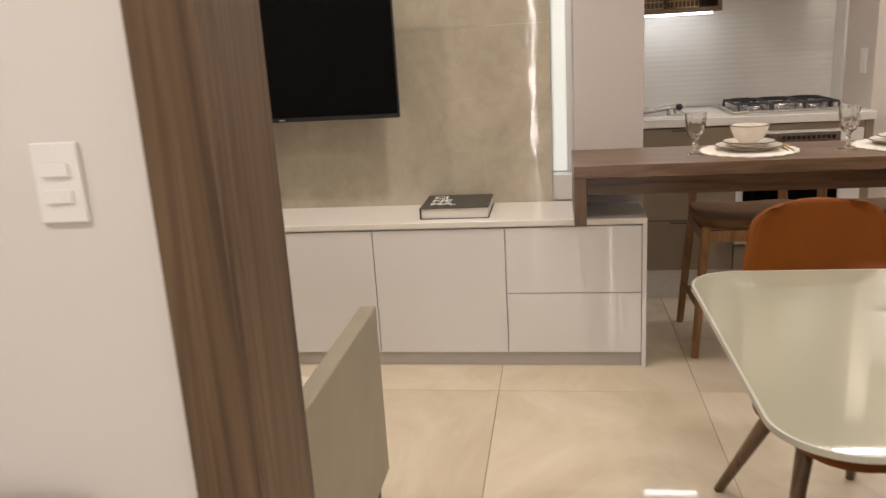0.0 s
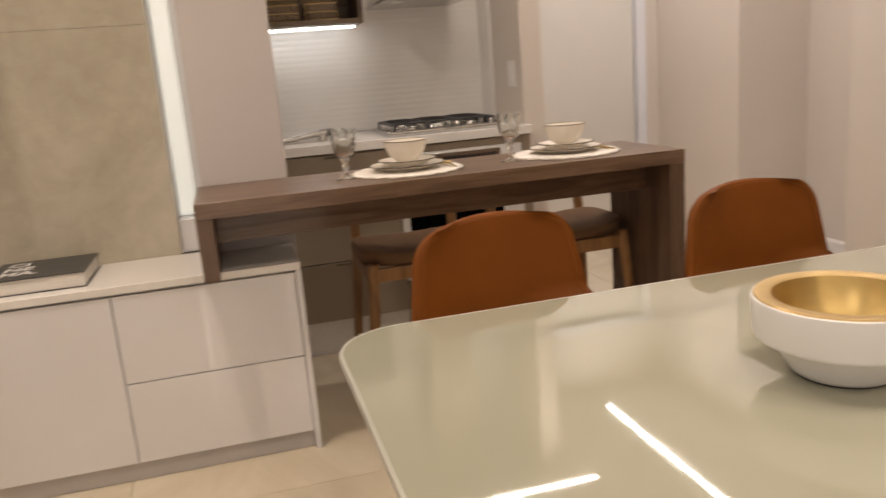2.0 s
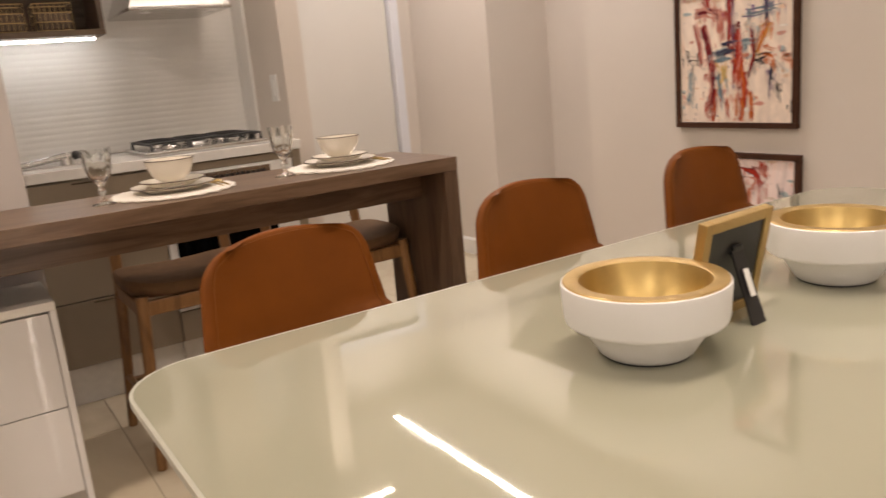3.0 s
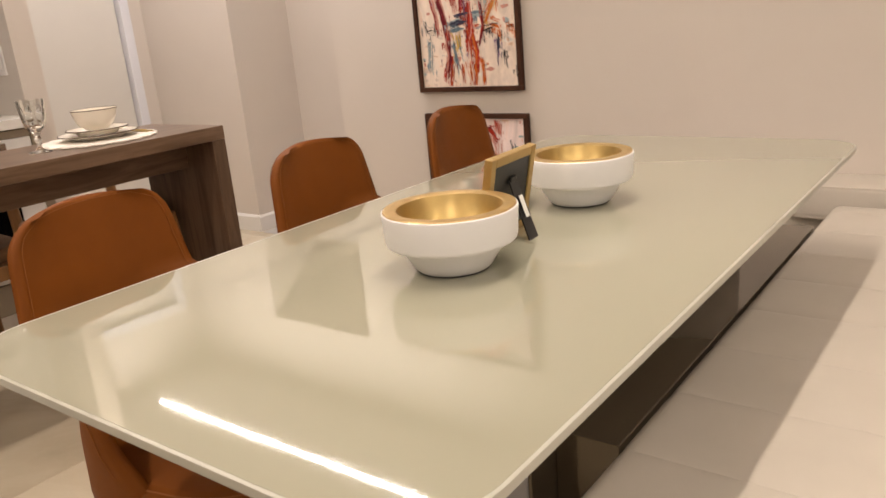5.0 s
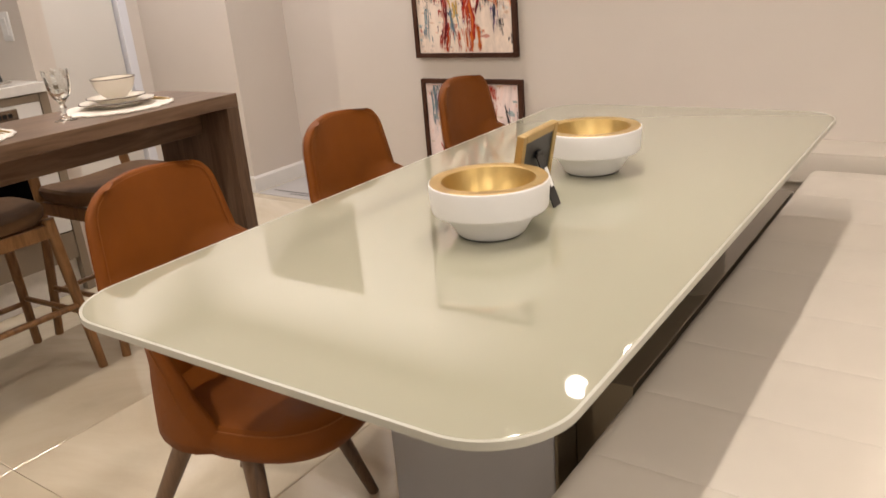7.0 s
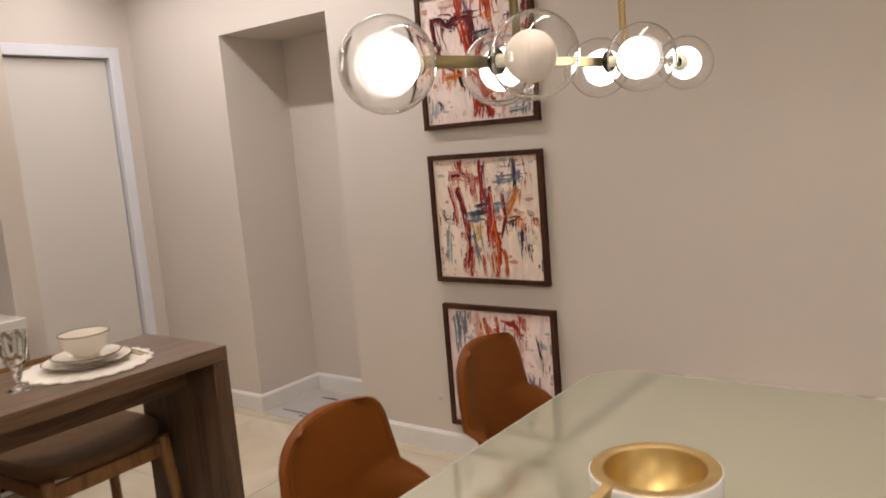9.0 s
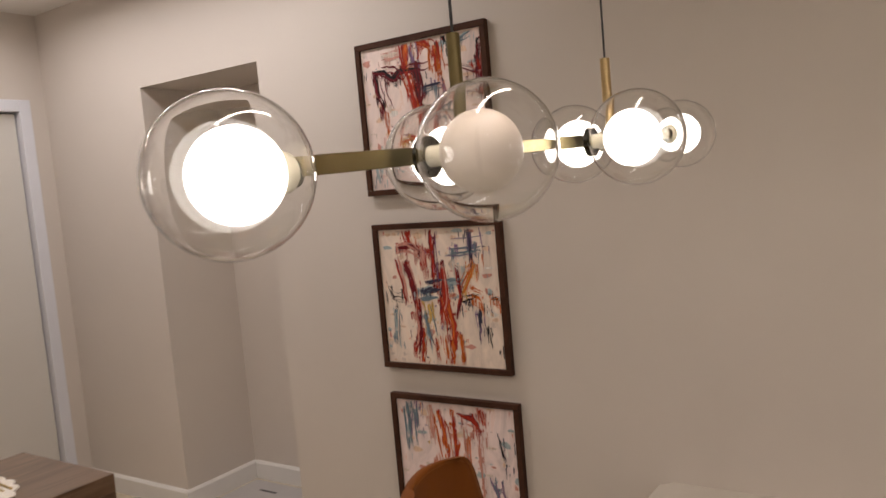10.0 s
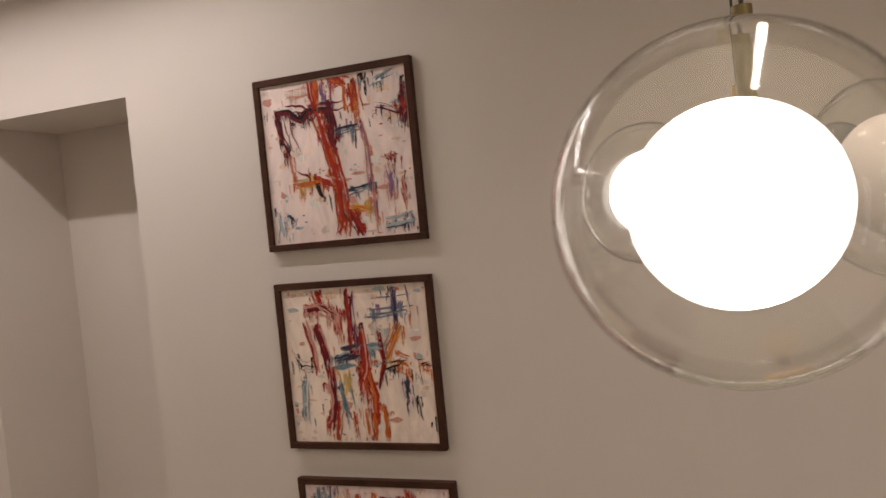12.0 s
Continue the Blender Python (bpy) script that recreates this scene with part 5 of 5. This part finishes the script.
def painting(y0, y1, z0, z1, seed, tone, strokes, label):
    rng = random.Random(seed)
    p = thing("painting", (XE, (y0 + y1) / 2, z0), label, "painting", "three paintings in a column")
    F, D = 0.021, 0.026
    xa = XE - 0.0008
    for a in ((y0, y1, z0, z0 + F), (y0, y1, z1 - F, z1)):
        part("frame_rail", box(xa - D, a[0], a[2], xa, a[1], a[3], 0.0015), M_FRAME, p)
    for a in ((y0, y0 + F), (y1 - F, y1)):
        part("frame_rail", box(xa - D, a[0], z0 + F + 0.0003, xa, a[1], z1 - F - 0.0003, 0.0015), M_FRAME, p)
    cv = part("canvas", box(XE - 0.0154, y0 + F + 0.0003, z0 + F + 0.0003, XE - 0.002, y1 - F - 0.0003, z1 - F - 0.0003), canvas_material(seed, tone), p, "pale abstract canvas")
    S = y1 - y0 - 2 * F
    m = bmesh.new()
    for _ in range(70):
        dab(m, rng, rng.random(), rng.random(), rng.uniform(0.01, 0.06), rng.uniform(0.006, 0.03), rng.choice(("pale", "pale", "white", "rose", "haze", "peach", "peach")))
    for w, names, path in strokes:
        brush(m, rng, path, w * (0.40 if "blue" in names or "navy" in names else 0.45), names, S)
        for _ in range(3):
            du, dv = rng.gauss(0, 0.5) * w, rng.gauss(0, 0.03)
            brush(m, rng, [(u + du + rng.gauss(0, 0.008), v + dv) for u, v in path], w * rng.uniform(0.10, 0.22), names, S)
        # ragged upright knife marks that hang along the stroke
        for (ua, va), (ub, vb) in zip(path, path[1:]):
            n = max(2, int(math.hypot(ub - ua, vb - va) / 0.035))
            for k in range(n):
                f = (k + rng.random()) / n
                u, v = ua + (ub - ua) * f + rng.gauss(0, 0.22) * w, va + (vb - va) * f + rng.gauss(0.02, 0.02)
                stroke(m, rng, u, v, w * rng.uniform(0.30, 0.85), rng.uniform(0.05, 0.15), names, S, 0.8)
        for _ in range(7):
            u, v = path[rng.randrange(len(path))]
            stroke(m, rng, u + rng.gauss(0, 0.045), v + rng.gauss(0, 0.03), rng.uniform(0.004, 0.012), rng.uniform(0.03, 0.15), names, S)
    for _ in range(75):
        u, v = min(0.97, max(0.03, rng.gauss(0.5, 0.28))), rng.random()
        names = rng.choice((["pale"], ["haze", "blue"], ["black", "navy"], ["rose", "orange"], ["pale", "rose"], ["rose", "yellow"], ["purple", "haze"]))
        if rng.random() < 0.4:
            stroke(m, rng, u, v, rng.uniform(0.004, 0.012), rng.uniform(0.012, 0.06), names, S)
        else:
            dab(m, rng, u, v, rng.uniform(0.004, 0.018), rng.uniform(0.002, 0.007), rng.choice(names))
    # u runs with falling y, as the wall is seen from the room
    for vert in m.verts:
        vert.co.y, vert.co.z = y1 - F - vert.co.y * S, z0 + F + vert.co.z * (z1 - z0 - 2 * F)
    part("paint_layer", m, [PAINTS[k] for k in ORDER], p, "raised red, maroon, orange and blue knife strokes")["kind"] = "stuff"


RM, MB, RO = ["red", "red", "maroon", "rose"], ["maroon", "maroon", "black"], ["red", "red", "orange"]
ART_TOP = [
    (0.05, ["rose", "pale"], [(0.18, 0.93), (0.36, 0.94)]), (0.08, RO, [(0.38, 0.99), (0.39, 0.78)]),
    (0.07, RO, [(0.39, 0.80), (0.45, 0.55), (0.49, 0.33), (0.50, 0.11), (0.47, 0.03)]), (0.05, ["purple", "navy"], [(0.43, 0.97), (0.45, 0.84)]),
    (0.09, RO, [(0.52, 0.99), (0.60, 0.93)]), (0.10, ["orange", "orange", "red"], [(0.63, 0.94), (0.64, 0.77)]), (0.04, ["black"], [(0.72, 0.99), (0.72, 0.94)]),
    (0.04, ["blue", "haze"], [(0.80, 0.94), (0.92, 0.98)]), (0.09, MB, [(0.10, 0.83), (0.20, 0.82), (0.27, 0.76), (0.34, 0.81), (0.50, 0.80)]),
    (0.055, MB, [(0.11, 0.82), (0.12, 0.68), (0.17, 0.55)]), (0.08, MB, [(0.47, 0.86), (0.48, 0.70), (0.46, 0.57)]), (0.035, MB, [(0.97, 0.90), (0.96, 0.76)]),
    (0.05, RM, [(0.96, 0.80), (0.98, 0.73)]), (0.02, ["maroon", "navy"], [(0.78, 0.77), (0.97, 0.71)]), (0.035, ["orange", "rose", "purple"], [(0.67, 0.72), (0.72, 0.54), (0.72, 0.25), (0.72, 0.05)]),
    (0.035, ["navy", "blue"], [(0.49, 0.67), (0.66, 0.68)]), (0.05, RM, [(0.83, 0.48), (0.88, 0.46)]), (0.06, ["orange", "yellow"], [(0.20, 0.37), (0.38, 0.37)]),
    (0.09, RM, [(0.32, 0.40), (0.45, 0.34)]), (0.05, ["maroon", "black"], [(0.33, 0.40), (0.37, 0.27)]), (0.05, ["navy", "blue"], [(0.54, 0.29), (0.70, 0.32)]),
    (0.08, ["maroon", "red"], [(0.56, 0.18), (0.64, 0.03)]), (0.07, ["orange", "yellow"], [(0.55, 0.20), (0.72, 0.17)]), (0.07, ["purple", "navy", "haze"], [(0.79, 0.05), (0.97, 0.08)]),
    (0.04, RM, [(0.92, 0.34), (0.93, 0.22)]), (0.05, ["purple", "rose"], [(0.85, 0.38), (0.83, 0.25)]), (0.04, ["blue", "haze"], [(0.06, 0.17), (0.07, 0.06)]), (0.04, ["haze", "navy"], [(0.11, 0.18), (0.15, 0.16)]), (0.03, ["orange", "rose"], [(0.17, 0.54), (0.20, 0.37)])]
ART_MID = [
    (0.06, RO, [(0.25, 0.99), (0.29, 0.89)]), (0.10, RM, [(0.17, 0.87), (0.28, 0.88), (0.38, 0.82)]), (0.08, ["red", "rose"], [(0.38, 0.86), (0.40, 0.67)]),
    (0.06, ["red", "purple", "maroon"], [(0.47, 0.99), (0.46, 0.86), (0.47, 0.60)]), (0.10, RM, [(0.23, 0.77), (0.27, 0.60), (0.29, 0.42)]), (0.07, RM, [(0.29, 0.45), (0.30, 0.26), (0.26, 0.12)]),
    (0.13, ["haze", "blue", "navy"], [(0.34, 0.54), (0.50, 0.56)]), (0.08, ["blue", "haze"], [(0.57, 0.60), (0.70, 0.60)]), (0.07, ["yellow"], [(0.40, 0.45), (0.41, 0.32)]),
    (0.06, ["navy", "blue", "haze"], [(0.36, 0.40), (0.39, 0.18)]), (0.13, RM, [(0.54, 0.72), (0.55, 0.50), (0.50, 0.33)]), (0.08, RO, [(0.56, 0.50), (0.60, 0.30), (0.60, 0.14)]),
    (0.05, ["orange", "red"], [(0.59, 0.26), (0.58, 0.02)]), (0.03, ["orange"], [(0.65, 0.22), (0.66, 0.03)]), (0.03, ["orange", "rose"], [(0.52, 0.22), (0.53, 0.05)]), (0.06, ["orange", "yellow"], [(0.81, 0.74), (0.70, 0.53)]),
    (0.04, ["orange"], [(0.76, 0.52), (0.84, 0.48)]), (0.05, ["purple", "navy"], [(0.79, 0.98), (0.79, 0.76)]), (0.055, ["purple", "blue"], [(0.62, 0.84), (0.87, 0.85)]),
    (0.08, ["haze", "pale"], [(0.63, 0.76), (0.68, 0.70)]), (0.03, ["black", "navy"], [(0.68, 0.47), (0.80, 0.50)]), (0.05, ["purple", "navy"], [(0.82, 0.42), (0.82, 0.28)]),
    (0.014, ["black"], [(0.87, 0.30), (0.90, 0.15)]), (0.014, ["black"], [(0.05, 0.58), (0.10, 0.50), (0.22, 0.49)]), (0.035, ["blue", "haze"], [(0.11, 0.40), (0.08, 0.16)]),
    (0.04, RO, [(0.34, 0.24), (0.31, 0.04)]), (0.03, RO, [(0.43, 0.20), (0.45, 0.12)]), (0.03, ["black", "orange"], [(0.92, 0.50), (0.98, 0.49)])]
ART_LOW = [
    (0.06, ["blue", "haze", "navy"], [(0.10, 0.98), (0.11, 0.66)]), (0.05, ["blue", "purple"], [(0.18, 0.97), (0.17, 0.78)]), (0.07, ["rose", "pale"], [(0.30, 0.97), (0.31, 0.72)]),
    (0.06, RO, [(0.36, 0.94), (0.40, 0.84), (0.44, 0.60)]), (0.06, ["orange", "red"], [(0.50, 0.90), (0.51, 0.62), (0.50, 0.30)]), (0.09, RM, [(0.56, 0.92), (0.66, 0.90), (0.72, 0.82)]),
    (0.04, ["rose", "orange"], [(0.60, 0.80), (0.62, 0.40)]), (0.07, ["red", "rose"], [(0.74, 0.98), (0.75, 0.86)]), (0.04, ["orange", "rose"], [(0.33, 0.60), (0.34, 0.25)]), (0.03, ["rose"], [(0.70, 0.72), (0.71, 0.34)]),
    (0.06, ["blue", "purple"], [(0.80, 0.46), (0.84, 0.30)]), (0.08, RM, [(0.18, 0.42), (0.24, 0.24)]), (0.12, RO, [(0.46, 0.30), (0.54, 0.08)]), (0.015, ["black", "navy"], [(0.86, 0.80), (0.90, 0.62)])]
painting(2.850, 3.410, 1.460, 2.018, 3, (0.85, 0.70, 0.64), ART_TOP, "square abstract painting with maroon and red drips, dark wood frame")
painting(2.852, 3.408, 0.805, 1.352, 5, (0.85, 0.71, 0.60), ART_MID, "square abstract painting with red streaks and blue centre, dark wood frame")
painting(2.838, 3.394, 0.152, 0.706, 8, (0.85, 0.70, 0.67), ART_LOW, "square abstract painting in pink and orange drips, dark wood frame")

# printed film on the alcove floor
film_ = thing("floor_sticker", (3.5, 4.3, 0.0), "grey printed floor film with dark footprints in the alcove", "floor sticker")
part("sheet", box(XE - 0.02, AY0 + 0.03, 0.0005, AX - 0.03, AY1 - 0.03, 0.0022), M_MAT, film_)
for k, (ya, yb) in enumerate(((4.12, 4.66), (4.22, 4.52))):
    x = 3.362 - 0.035 * k
    for i in range(int((yb - ya) / 0.03)):
        part("print_bar", box(x, ya + 0.03 * i, 0.0024, x + 0.014, ya + 0.03 * i + 0.024, 0.0030), M_INK, film_)
part("print_bar", box(3.60, 4.46, 0.0024, 3.615, 4.58, 0.0030), M_INK, film_)


def footprint(cx, cy, flip):
    m = bmesh.new()
    out = []
    for k in range(28):
        a = 2 * math.pi * k / 28
        w = 0.034 + 0.010 * math.sin(a + 0.3) - 0.010 * math.cos(2 * a)
        out.append((cx + 0.105 * math.sin(a), cy + flip * (w * math.cos(a) + 0.010 * math.sin(a))))
    return prism(out, 0.0024, 0.0031)


part("footprint", footprint(3.55, 4.20, 1), M_INK, film_, "dark shoe print")
part("footprint", footprint(3.55, 4.10, -1), M_INK, film_, "dark shoe print")

# ---- floor tiles ----
TILE = 0.75
me = None
for i in range(-4, 5):
    for j in range(-6, 4):
        x0, y0 = 0.218 + TILE * i, 3.20 + TILE * j
        if x0 > 3.9 or y0 > YD + 0.2 or x0 + TILE < XW or y0 + TILE < YS:
            continue
        if me is None:
            t = bmesh.new()
            box(0.0011, 0.0011, -0.010, TILE - 0.0011, TILE - 0.0011, 0.0, 0.0007, 1, t)
            me = bpy.data.meshes.new("tile")
            t.to_mesh(me)
            t.free()
            me.materials.append(M_TILE)
        ob = new("tile", me)
        ob.location = (x0, y0, 0.0)
        ob.parent = floor
